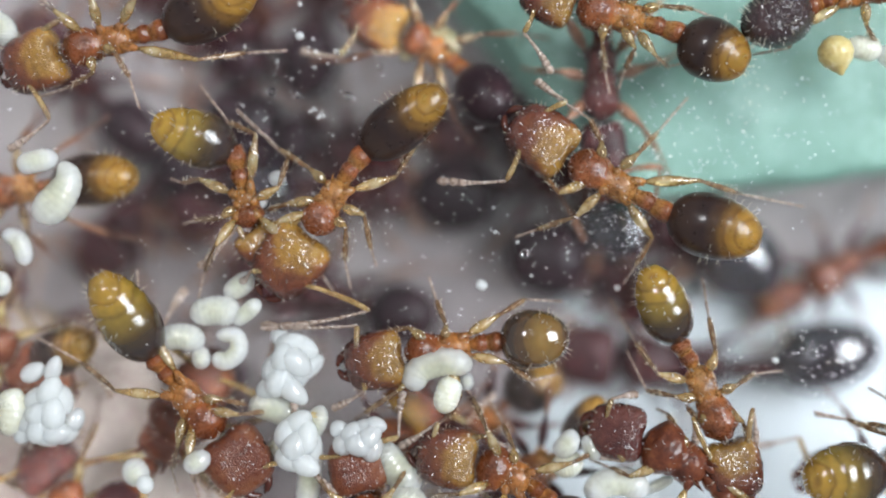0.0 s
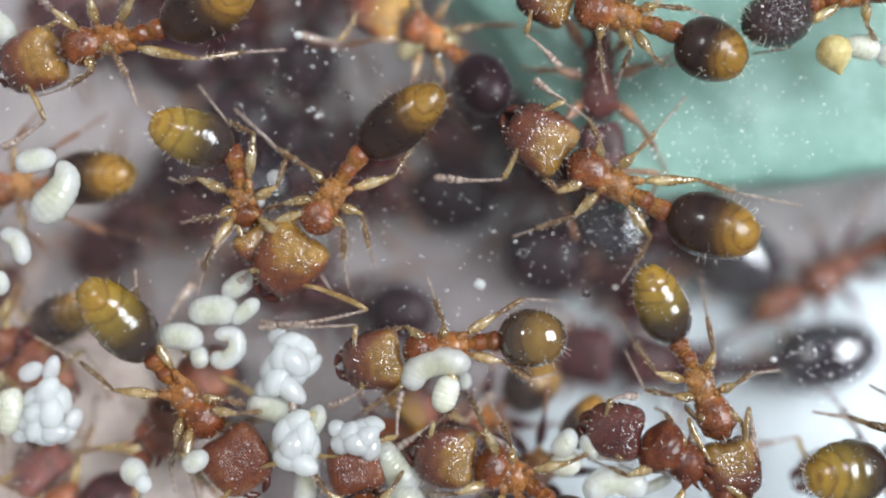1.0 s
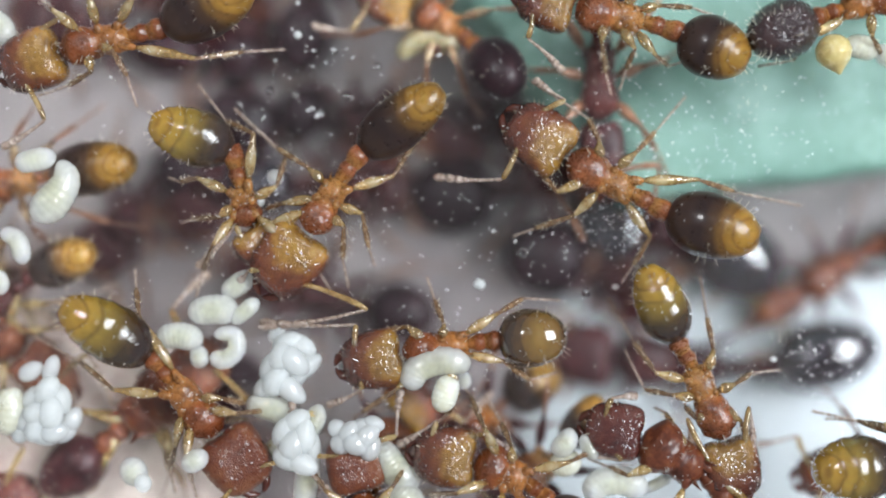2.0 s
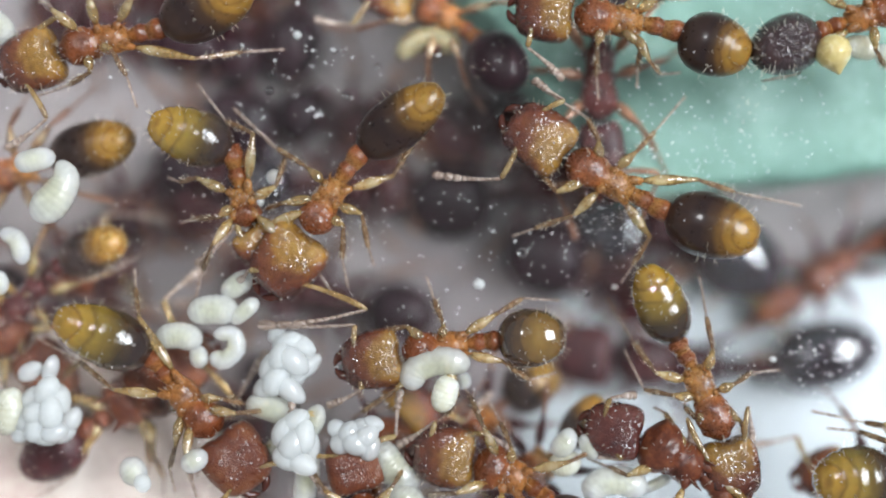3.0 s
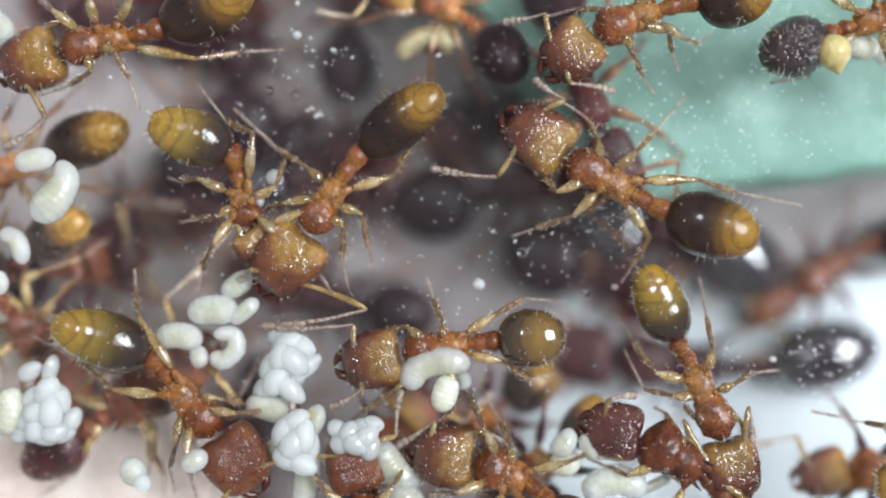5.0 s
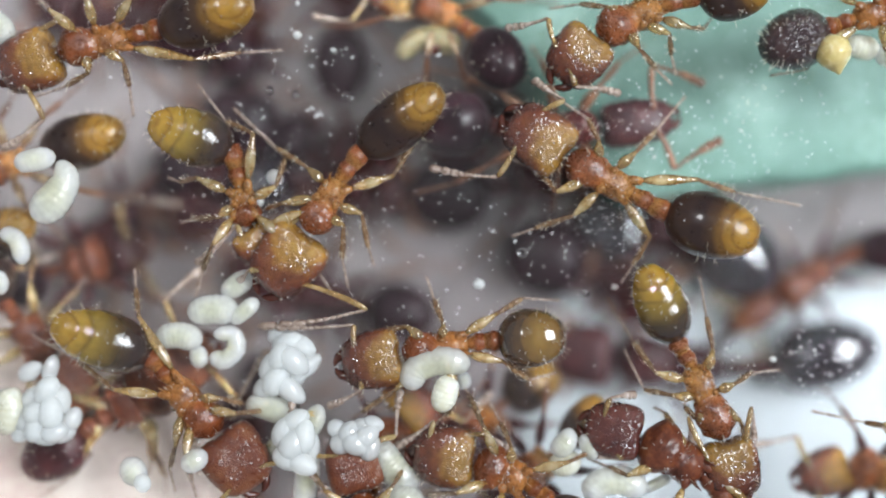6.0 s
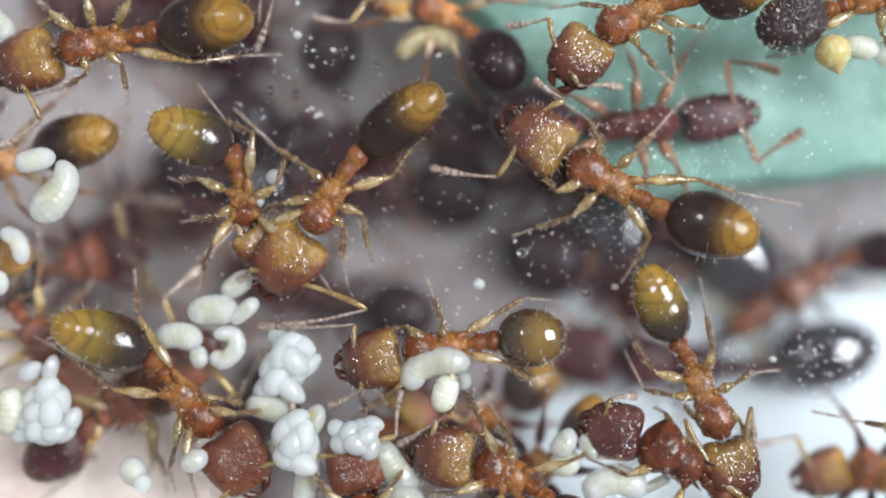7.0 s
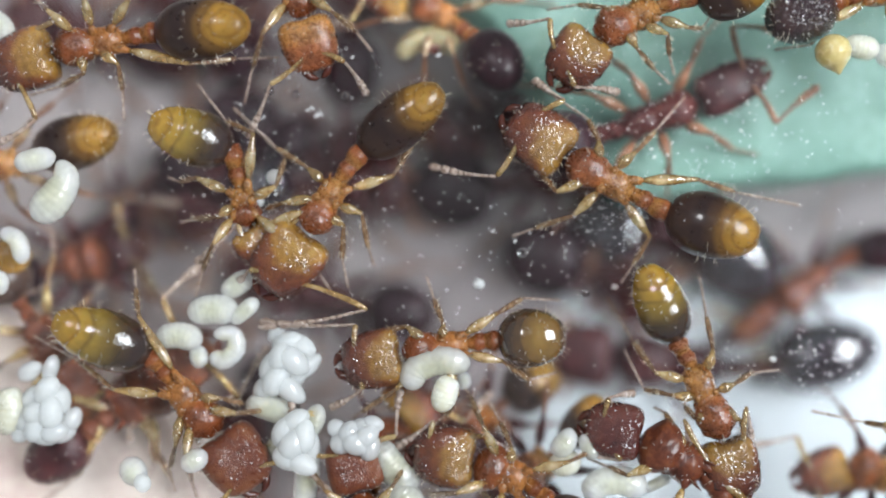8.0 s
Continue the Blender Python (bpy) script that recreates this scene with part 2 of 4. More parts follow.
HEAD_BROWN.node_tree.nodes["Principled BSDF"].inputs["Coat Weight"].default_value = 0.5
LARVA.node_tree.nodes["Principled BSDF"].inputs["Transmission Weight"].default_value = 0.3
LARVA.node_tree.nodes["Principled BSDF"].inputs["IOR"].default_value = 1.2
shining_through(EGG, 0.42)
shining_through(CLEAR_EGG, 0.2)
shining_through(LARVA, 0.2)
BLACK.node_tree.nodes["Principled BSDF"].inputs["Coat IOR"].default_value = 2.1
# white of the dust, also of the specks that imitate glints on ants
DUST_AND_GLINT = material("white_dust_and_glint", [(0.7, 0.7, 0.7), (0.9, 0.9, 0.9)], 0.6, 6000, 24000, 0.2)
GREEN = material("mint_green_foam", [(0.062, 0.142, 0.11), (0.11, 0.205, 0.168), (0.195, 0.305, 0.262)], 0.6, 620, 4200, 0.4, 0.05, vary=0.0)
PLASTIC = material("mauve_grey_plastic", [(0.14, 0.112, 0.116), (0.178, 0.15, 0.152), (0.235, 0.203, 0.198)], 0.5, 130, 1500, 0.15, 0.02, vary=0.0)
PINK = material("pinkish_beige_felt", [(0.36, 0.25, 0.225), (0.46, 0.375, 0.335), (0.58, 0.52, 0.47)], 0.75, 420, 5000, 0.5, 0.05, vary=0.0)
TAN = material("tan_larva_skin", [(0.15, 0.115, 0.055), (0.22, 0.18, 0.095), (0.29, 0.25, 0.15)], 0.3, 1800, 9000, 0.15, 0.01, 0.5, 0.3, coat=0.4)
PAPER = material("white_paper", [(0.38, 0.41, 0.43), (0.44, 0.47, 0.49)], 0.7, 300, 5200, 0.3, 0.02, vary=0.0)
WOOD = material("pale_table_top", [(0.35, 0.24, 0.15), (0.45, 0.32, 0.2)], 0.5, 30, 400, 0.2, 0.1, stretch=(0.15, 1, 1), vary=0.0)
GLASS = bpy.data.materials.new("clear_glass")
GLASS.use_nodes = True
_b = GLASS.node_tree.nodes["Principled BSDF"]
_b.inputs["Transmission Weight"].default_value, _b.inputs["Roughness"].default_value, _b.inputs["IOR"].default_value = 1.0, 0.0, 1.4
_b.inputs["Base Color"].default_value = (0.98, 0.99, 0.99, 1)


# ---- shaping ----
PLACE = {}           # each object's place in the world while the nest is built


def loft(stations, n=20, p=2.0):
    """A closed body along x through stations (x, y, z, half width, half height), with cross sections of roundness p."""
    verts, faces = [], []
    for x, y, z, ry, rz in stations:
        for i in range(n):
            a = 2 * math.pi * i / n
            c, s = math.cos(a), math.sin(a)
            verts.append((x, y + ry * math.copysign(abs(c) ** (2 / p), c), z + rz * math.copysign(abs(s) ** (2 / p), s)))
    m = len(stations)
    for j in range(m - 1):
        for i in range(n):
            k = (i + 1) % n
            faces.append((j * n + i, j * n + k, (j + 1) * n + k, (j + 1) * n + i))
    verts += [tuple(stations[0][:3]), tuple(stations[-1][:3])]
    for i in range(n):
        k = (i + 1) % n
        faces.append((m * n, k, i))
        faces.append((m * n + 1, (m - 1) * n + i, (m - 1) * n + k))
    return verts, faces


def refined(rows, k):
    """Rows of numbers, smoothly filled in to k rows."""
    rows = [np.array(r, float) for r in rows]
    rows = [2 * rows[0] - rows[1]] + rows + [2 * rows[-1] - rows[-2]]
    out = []
    for i in range(k):
        t = i / (k - 1) * (len(rows) - 3)
        j = min(int(t), len(rows) - 4)
        t -= j
        a, b, c, d = rows[j:j + 4]
        out.append(tuple(float(q) for q in 0.5 * (2 * b + (c - a) * t + (2 * a - 5 * b + 4 * c - d) * t * t + (3 * b - a - 3 * c + d) * t ** 3)))
    return out


def uneven(body, size, amount, seed):
    """The body with its surface pushed in and out by noise."""
    vs, fs = body
    c = sum((Vector(v) for v in vs), Vector()) / len(vs)
    out = []
    for v in vs:
        v = Vector(v)
        w = noise.noise(v / size + Vector((seed, 0, 0))) + 0.5 * noise.noise(v / size * 2.3 + Vector((0, seed, 0)))
        d = Vector((0, v.y - c.y, v.z - c.z))
        out.append(tuple(v + d.normalized() * amount * w) if d.length > 1e-6 else tuple(v))
    return out, fs


def tube(points, radii, n=8):
    """A round tube through points, closed at both ends."""
    points = [Vector(q) for q in points]
    verts, faces, side = [], [], None
    m = len(points)
    for j, q in enumerate(points):
        d = (points[min(j + 1, m - 1)] - points[max(j - 1, 0)]).normalized()
        if side is None:
            side = d.orthogonal().normalized()
        side = (side - d * side.dot(d)).normalized()
        up = d.cross(side)
        for i in range(n):
            a = 2 * math.pi * i / n
            verts.append(tuple(q + radii[j] * (math.cos(a) * side + math.sin(a) * up)))
    for j in range(m - 1):
        for i in range(n):
            k = (i + 1) % n
            faces.append((j * n + i, j * n + k, (j + 1) * n + k, (j + 1) * n + i))
    verts += [tuple(points[0]), tuple(points[-1])]
    for i in range(n):
        k = (i + 1) % n
        faces.append((m * n, k, i))
        faces.append((m * n + 1, (m - 1) * n + i, (m - 1) * n + k))
    return verts, faces


def ball(r, at=(0, 0, 0), n=12, m=8):
    st = []
    for j in range(m + 1):
        a = math.pi * (j + 0.12) / (m + 0.24)
        st.append((at[0] - r[0] * math.cos(a), at[1], at[2], r[1] * math.sin(a), r[2] * math.sin(a)))
    return loft(st, n)


def shape(name, pieces, mat, smooth=True):
    """One mesh, in metres, from pieces in millimetres."""
    verts, faces = [], []
    for vs, fs in pieces:
        b = len(verts)
        verts += [(x * MM, y * MM, z * MM) for x, y, z in vs]
        faces += [tuple(b + i for i in f) for f in fs]
    me = bpy.data.meshes.new(name)
    me.from_pydata(verts, [], faces)
    me.materials.append(mat)
    if smooth:
        me.polygons.foreach_set("use_smooth", [True] * len(me.polygons))
    me.update()
    return me


def axes(at, to, up=(0, 0, 1)):
    """A pose at a place (mm) with x towards another place and z as near up as can be; and the length between them."""
    d = Vector(to) - Vector(at)
    x = d.normalized()
    y = Vector(up).cross(x)
    y = y.normalized() if y.length > 1e-6 else Vector((0, 1, 0))
    z = x.cross(y)
    m = Matrix((x, y, z)).transposed().to_4x4()
    m.translation = Vector(at) * MM
    return m, d.length


def part(name, me, parent, place, label=""):
    ob = new(name, me)
    if parent is not None:
        ob.parent = parent
        ob.matrix_basis = PLACE[parent].inverted() @ place
    else:
        ob.matrix_basis = place
    PLACE[ob] = place
    return tagged(ob, label=label)


def bristles(body, count, rng, length, lo=-0.2, where=(0, 1)):
    """Fine tapering hairs standing on a body's upper side and flanks."""
    vs = [Vector(v) for v in body[0]]
    centre = sum(vs, Vector()) / len(vs)
    xs = [v.x for v in vs]
    x0, x1 = min(xs), max(xs)
    out = []
    tries = 0
    while len(out) < count and tries < count * 30:
        tries += 1
        v = vs[rng.randrange(len(vs))]
        f = (v.x - x0) / (x1 - x0)
        nrm = Vector(((v.x - centre.x) * 0.6, v.y - centre.y, v.z - centre.z)).normalized()
        if nrm.z < lo or not where[0] <= f <= where[1]:
            continue
        lean = Vector((rng.uniform(-0.3, 0.5), rng.uniform(-0.35, 0.35), rng.uniform(-0.2, 0.3)))
        tip = v + (nrm + lean).normalized() * length * rng.uniform(0.55, 1.1)
        mid = (v * 0.5 + tip * 0.5) + Vector((0.006, 0, 0.006))
        out.append(tube([v - nrm * 0.01, mid, tip], [0.006, 0.0045, 0.0015], 3))
    return out


def grains(body, count, rng):
    """Pale crumbs on a body's upper side, for dust and for painted glints."""
    vs = [Vector(v) for v in body[0]]
    centre = sum(vs, Vector()) / len(vs)
    out = []
    while len(out) < count:
        v = vs[rng.randrange(len(vs))]
        nrm = (v - centre).normalized()
        if nrm.z < 0.15:
            continue
        q = v + Vector((rng.uniform(-0.05, 0.05), rng.uniform(-0.05, 0.05), 0))
        r = rng.uniform(0.004, 0.0095)
        out.append(ball((r * rng.uniform(1, 1.8), r, r * 0.8), tuple(q + nrm * r * 0.3), 6, 4))
    return out


# ---- ants ----
def gaster_body(L, w, h, step=0.028):
    """The egg-shaped hind body: a long first plate and shorter ones behind, each slipping under the one before."""
    edges = [0.0, 0.46, 0.64, 0.78, 0.9, 1.0]
    st = []
    for a, b in zip(edges, edges[1:]):
        k = 9 if a == 0 else 4
        for j in range(k):
            f = a + (b - a) * (j + (0.0 if j else 0.02)) / (k - 0.6)
            f = min(f, b - 0.004)
            r = max(0.0, 1 - abs((f - 0.44) / (0.46 if f < 0.44 else 0.575)) ** (2.35 if f < 0.44 else 1.9)) ** 0.52
            r = max(r, 0.1 if f < 0.05 else 0.04)
            rim = 1.0 + step * (j / (k - 1))
            st.append((f * L, 0, -0.05 * h * math.sin(f * 3.1), r * w * rim, r * h * rim))
    return loft(st, 26, 2.1)


def head_body(L, w, h):
    prof = [(0.0, 0.3, 0.3), (0.015, 0.55, 0.5), (0.05, 0.8, 0.72), (0.11, 0.93, 0.88), (0.22, 1.0, 0.98), (0.36, 1.01, 1.0), (0.5, 0.99, 0.98),
            (0.62, 0.97, 0.94), (0.74, 0.92, 0.86), (0.84, 0.85, 0.72), (0.92, 0.73, 0.56), (0.97, 0.55, 0.4), (1.0, 0.22, 0.18)]
    vs, fs = uneven(loft([(x * L, 0, -0.03 * h, a * w, b * h) for x, a, b in refined(prof, 30)], 32, 2.9), 0.2, 0.007, L * 91)
    out = []
    for x, y, z in vs:
        f = x / L
        dent = 0.05 * L * math.exp(-(y / (0.35 * w)) ** 2) * max(0, 1 - f * 4)       # hollow hind margin
        groove = -0.03 * h * math.exp(-(y / (0.12 * w)) ** 2) * (1 if z > 0 else 0)   # furrow down the face
        out.append((x + dent, y, z + groove))
    return out, fs


def thorax_body(L, w):
    prof = [(0.0, 0.3, 0.3, 0.0), (0.03, 0.5, 0.52, 0.0), (0.1, 0.66, 0.7, 0.02), (0.22, 0.73, 0.8, 0.05), (0.34, 0.73, 0.79, 0.05), (0.41, 0.69, 0.74, 0.03),
            (0.46, 0.71, 0.77, 0.03), (0.54, 0.83, 0.89, 0.06), (0.66, 0.95, 0.95, 0.07), (0.76, 0.97, 0.95, 0.06), (0.86, 0.88, 0.84, 0.03), (0.94, 0.56, 0.56, 0.0), (0.985, 0.36, 0.38, -0.02), (1.0, 0.26, 0.3, -0.02)]
    pieces = [uneven(loft([(x * L, 0, z * w, a * w, b * w * 0.9) for x, a, b, z in refined(prof, 48)], 30, 2.2), 0.15, 0.036, L * 57)]
    for s in (-1, 1):
        pieces.append(tube([(0.1 * L, s * 0.38 * w, 0.5 * w), (0.03 * L, s * 0.46 * w, 0.78 * w), (-0.04 * L, s * 0.5 * w, 0.95 * w)], [0.09 * w + 0.01, 0.05 * w, 0.006], 6))
        pieces.append(ball((0.1 * L, 0.16 * w, 0.16 * w), (0.5 * L, s * 0.62 * w, 0.1 * w), 8, 5))
    return pieces


def leg(ant, side, hip, knee, ankle, foot, s, mats, rng, plump=1.0, coxa_mat=None):
    """A leg: hip joint and thigh, with shin and foot hung from it."""
    fem, tib, tar = mats
    place, L = axes(hip, knee)
    cox = [0.05 * plump, 0.085 * plump, 0.09 * plump, 0.065 * plump, 0.04]
    thigh = [0.04, 0.07, 0.096, 0.1, 0.088, 0.062, 0.045, 0.042]
    pts = [(x * L, 0, 0.02 * math.sin(math.pi * x)) for x in (0, 0.05, 0.12, 0.2, 0.245)]
    pts2 = [(x * L, 0, 0.025 * math.sin(math.pi * x)) for x in (0.25, 0.34, 0.45, 0.58, 0.7, 0.82, 0.93, 1.0)]
    me = shape("leg", [tube(pts, [r * s for r in cox], 10), tube(pts2, [r * s for r in thigh], 10)], fem)
    if coxa_mat:
        me.materials.append(coxa_mat)
        for f in me.polygons:
            f.material_index = 1 if f.center.x < 0.24 * L * MM else 0
    top = part("leg", me, ant, place)
    if plump > 1:
        # pale specks along the thigh, put there as dust and point highlights
        crumbs = grains(tube(pts2, [r * s for r in thigh], 10), 9, rng)
        tagged(part("dust_specks", shape("dust_specks", crumbs, DUST_AND_GLINT), top, place), kind="stuff")
    place2, L2 = axes(knee, ankle)
    prof = [(0, 0.038), (0.08, 0.036), (0.3, 0.05), (0.6, 0.058), (0.85, 0.05), (0.97, 0.04), (1, 0.025)]
    hairs = []
    for _ in range(16 if plump > 1 else 0):
        f, a = rng.uniform(0.1, 0.95), rng.uniform(0, 6.28)
        d = Vector((0.75, math.cos(a), math.sin(a))).normalized()
        q = Vector((f * L2, 0.03 * s * math.cos(a), 0.03 * s * math.sin(a)))
        hairs.append(tube([q, q + d * 0.055, q + d * 0.1], [0.006, 0.0045, 0.0015], 3))
    me = shape("tibia", [tube([(x * L2, 0, 0) for x, _ in prof], [r * s for _, r in prof], 9)], tib)
    shin = part("tibia", me, top, place2)
    if hairs:
        part("bristles", shape("bristles", hairs, HAIR), top, place2)
    place3, L3 = axes(ankle, foot)
    line, rad, x = [], [], 0.0
    for f in (0.42, 0.18, 0.14, 0.1, 0.16):
        for g, r in ((0.03, 0.014), (0.25, 0.021), (0.85, 0.029), (0.99, 0.018)):
            line.append(((x + f * g) * L3, 0, 0))
            rad.append(r * s)
        x += f
    pieces = [tube(line + [(L3 + 0.04, 0, -0.01)], rad + [0.005], 7)]
    part("tarsus", shape("tarsus", pieces, tar), shin, place3)
    return top


def antenna(ant, socket, elbow, tip, s, mat, club_mat):
    place, L = axes(socket, elbow)
    prof = [(0, 0.03), (0.04, 0.045), (0.1, 0.036), (0.4, 0.044), (0.75, 0.055), (0.93, 0.052), (1, 0.03)]
    pts = [(x * L, 0.05 * L * math.sin(math.pi * x), 0) for x, _ in prof]
    top = part("antenna", shape("antenna", [tube(pts, [r * s for _, r in prof], 9)], mat), ant, place)
    place2, L2 = axes(elbow, tip)
    sizes = [0.11, 0.055, 0.055, 0.058, 0.06, 0.065, 0.07, 0.08, 0.12, 0.13, 0.197]
    rad = [0.034, 0.032, 0.033, 0.034, 0.036, 0.038, 0.042, 0.05, 0.07, 0.08, 0.082]
    line, rads, x = [], [], 0.0
    for f, r in zip(sizes, rad):
        last = r == rad[-1]
        for g, k in ((0.02, 0.5), (0.2, 0.84), (0.65, 1.0), (0.9, 0.6 if last else 0.92), (0.995, 0.12 if last else 0.5)):
            line.append(((x + f * g) * L2, 0.03 * L2 * math.sin(3 * (x + f * g)), 0))
            rads.append(r * k * s)
        x += f
    pieces = [tube(line, rads, 9)]
    part("funiculus", shape("funiculus", pieces, club_mat), top, place2)
    return top


def ant(label, mouth, neck, waist, base, tip, ground=0.0, rise=0.42, s=1.0, gaster=None, body=None, head=None, pitch=18.0, gw=0.55, hw=0.5, tw=0.33,
        legs=None, feelers=None, head_up=0.0, head_drop=0.0, seed=1, jaws=True, legmats=None, nest="ants of the colony", fur=1.0):
    """An ant whose mouth, neck, waist, gaster base and gaster tip lie over the given plan points. rise: height of the body over its ground."""
    rng = random.Random(seed)
    gaster, body, head = gaster or AMBER, body or RED, head or HEAD_RED
    legmats = legmats or (LEG, SHIN, FEELER)
    z = ground + rise
    N, W = spot(*neck, z + 0.02), spot(*waist, z)
    W = W + (N - W) * 0.17
    mid = (N + W) / 2
    heading = math.atan2(N.y - W.y, N.x - W.x)
    root = new("ant")
    PLACE[root] = root.matrix_basis = pose(mid.x * MM, mid.y * MM, ground * MM, 0, 0, math.degrees(heading))
    tagged(root, label, "ant", nest)
    made = {"ant": root, "heading": math.degrees(heading), "ground": ground, "leg": {}, "antenna": {}}

    # white specks on the body: some dust, some highlights made as crumbs
    def specks(name, mesh, count, place):
        tagged(part("dust_specks", shape("dust_specks", grains(mesh, count, rng), DUST_AND_GLINT), made[name], place), kind="stuff")

    # thorax
    pl, L = axes(W, N)
    pieces = thorax_body(L, tw * s)
    made["thorax"] = part("thorax", shape("thorax", pieces, body), root, pl)
    if fur:
        part("bristles", shape("bristles", bristles(pieces[0], int(14 * fur), rng, 0.16, 0.2), HAIR), made["thorax"], pl)
        specks("thorax", pieces[0], int(44 * fur), pl)
    # waist nodes
    B = spot(*base, z + 0.05)
    pw, Lw = axes(W, B)
    d = Lw
    for name, a, b, r in (("petiole", -0.12, 0.64, 0.17), ("postpetiole", 0.38, 1.18, 0.205)):
        r = min(r * s, 0.44 * (b - a) * d)
        prof = [(0.0, 0.68, 0.0), (0.14, 0.72, 0.02), (0.3, 0.82, 0.1), (0.46, 0.93, 0.24), (0.6, 1.0, 0.28), (0.74, 0.92, 0.22), (0.88, 0.82, 0.1), (1.0, 0.7, 0.0)]
        body_piece = uneven(loft([((a + x * (b - a)) * d, 0, zz * r, k * r, k * r * 1.05) for x, k, zz in refined(prof, 16)], 16), 0.1, 0.015, r * 77)
        made[name] = part(name, shape(name, [body_piece], body), root, pw)
    # gaster
    flat = spot(*tip, z + 0.1) - B
    flat.z = 0
    Lg = flat.length / math.cos(math.radians(pitch)) if pitch < 50 else flat.length * 1.2
    T = B + flat.normalized() * math.cos(math.radians(pitch)) * Lg + Vector((0, 0, math.sin(math.radians(pitch)) * Lg))
    pg, Lg = axes(B, T)
    gb = gaster_body(Lg, gw * s, gw * s * 0.92, 0.008 if gaster in (DARK, BLACK, SHAGGY) else 0.045 if gaster is GOLD else 0.014)
    made["gaster"] = part("gaster", shape("gaster", [gb], gaster), root, pg)
    if fur:
        part("bristles", shape("bristles", bristles(gb, int(38 * fur), rng, 0.14, -0.25, (0.4, 1)), HAIR), made["gaster"], pg)
        specks("gaster", gb, int(22 * fur), pg)
    # head
    M = spot(*mouth, z + head_up)
    Nh = N + Vector((0, 0, head_drop))
    ph, Lh = axes(Nh, M)
    hb = head_body(Lh, hw * s, hw * s * 0.72)
    made["head"] = part("head", shape("head", [hb], head), root, ph)
    if fur:
        part("bristles", shape("bristles", bristles(hb, int(20 * fur), rng, 0.12, 0.2), HAIR), made["head"], ph)
        specks("head", hb, int(34 * fur), ph)
    for sd in (1, -1):
        eye = shape("eye", [ball((0.085 * s, 0.05 * s, 0.075 * s), (0.5 * Lh, sd * hw * s * 0.93, 0.05 * s), 10, 6)], EYE_BLACK)
        part("eye", eye, made["head"], ph)
        if jaws:
            w = hw * s
            q = [(0.9 * Lh, sd * 0.36 * w, -0.05), (0.98 * Lh, sd * 0.4 * w, -0.06), (1.06 * Lh, sd * 0.3 * w, -0.07), (1.11 * Lh, sd * 0.15 * w, -0.08), (1.13 * Lh, sd * 0.03 * w, -0.08)]
            blade = tube(q, [0.07 * s, 0.085 * s, 0.075 * s, 0.05 * s, 0.012 * s], 8)
            teeth = [tube([(1.1 * Lh - 0.04 * k, sd * (0.16 + 0.06 * k) * w, -0.07), (1.1 * Lh - 0.05 * k, sd * (0.05 + 0.05 * k) * w, -0.08)], [0.03 * s, 0.004], 5) for k in range(3)]
            part("mandible", shape("mandible", [blade] + teeth, JAW), made["head"], ph)
    # antennae
    fx = Vector((math.cos(heading), math.sin(heading), 0))
    hx = (M - Nh)
    hx.z = 0
    hx.normalize()
    hy = Vector((-hx.y, hx.x, 0))
    feelers = feelers or {}
    for sd, key in ((1, "l"), (-1, "r")):
        socket = Nh + (M - Nh) * 0.74 + hy * sd * 0.16 * s + Vector((0, 0, 0.25 * s))
        given = feelers.get(key)
        if given == 0:
            continue
        if given:
            elbow, end = spot(*given[0], z + 0.22), spot(*given[1], ground + 0.25)
        else:
            elbow = socket + hx * (0.12 + rng.uniform(-0.1, 0.2)) * s + hy * sd * 0.72 * s + Vector((0, 0, 0.02))
            end = elbow + hx * rng.uniform(0.7, 1.0) * s + hy * sd * rng.uniform(-0.5, 0.35) * s + Vector((0, 0, -0.2))
        made["antenna"][key] = antenna(root, socket, elbow, end, s, LEG_BROWN if body in (MAROON, SHADED_MAROON) else LEG, FEELER if body not in (MAROON, SHADED_MAROON) else LEG_BROWN)
    # legs
    fy = Vector((-fx.y, fx.x, 0))
    T0 = N - W
    legs = legs or {}
    for row, f, out, ahead in (("f", 0.66, 0.6, 0.62), ("m", 0.46, 0.78, -0.12), ("h", 0.24, 0.62, -0.75)):
        for sd, key in ((1, "l"), (-1, "r")):
            given = legs.get(row + key)
            if given == 0:
                continue
            hip = W + T0 * f + fy * sd * tw * s * 0.42 + Vector((0, 0, -0.12 * s))
            if ground == 0:
                hip = W + T0 * (f * 0.98 - 0.06) + fy * sd * tw * s * 0.34 + Vector((0, 0, 0.46 * tw * s))
            if given:
                knee, ankle, foot = (spot(*q, zz) for q, zz in zip(given, (ground + 0.62, ground + 0.28, ground + 0.035)))
            else:
                o, a = out * rng.uniform(0.85, 1.1), ahead + rng.uniform(-0.15, 0.15)
                knee = hip + (fy * sd * o + fx * a) * 0.85 * s + Vector((0, 0, 0.34 * s))
                ankle = knee + (fy * sd * 0.42 + fx * a * 0.75) * 0.85 * s
                ankle.z = ground + 0.2
                foot = ankle + (fy * sd * 0.25 + fx * (a * 0.8)) * 0.9 * s
                foot.z = ground + 0.035
            made["leg"][row + key] = leg(root, sd, hip, knee, ankle, foot, s, legmats, rng, 1.02 if ground == 0 else 1.0, body)
    return made


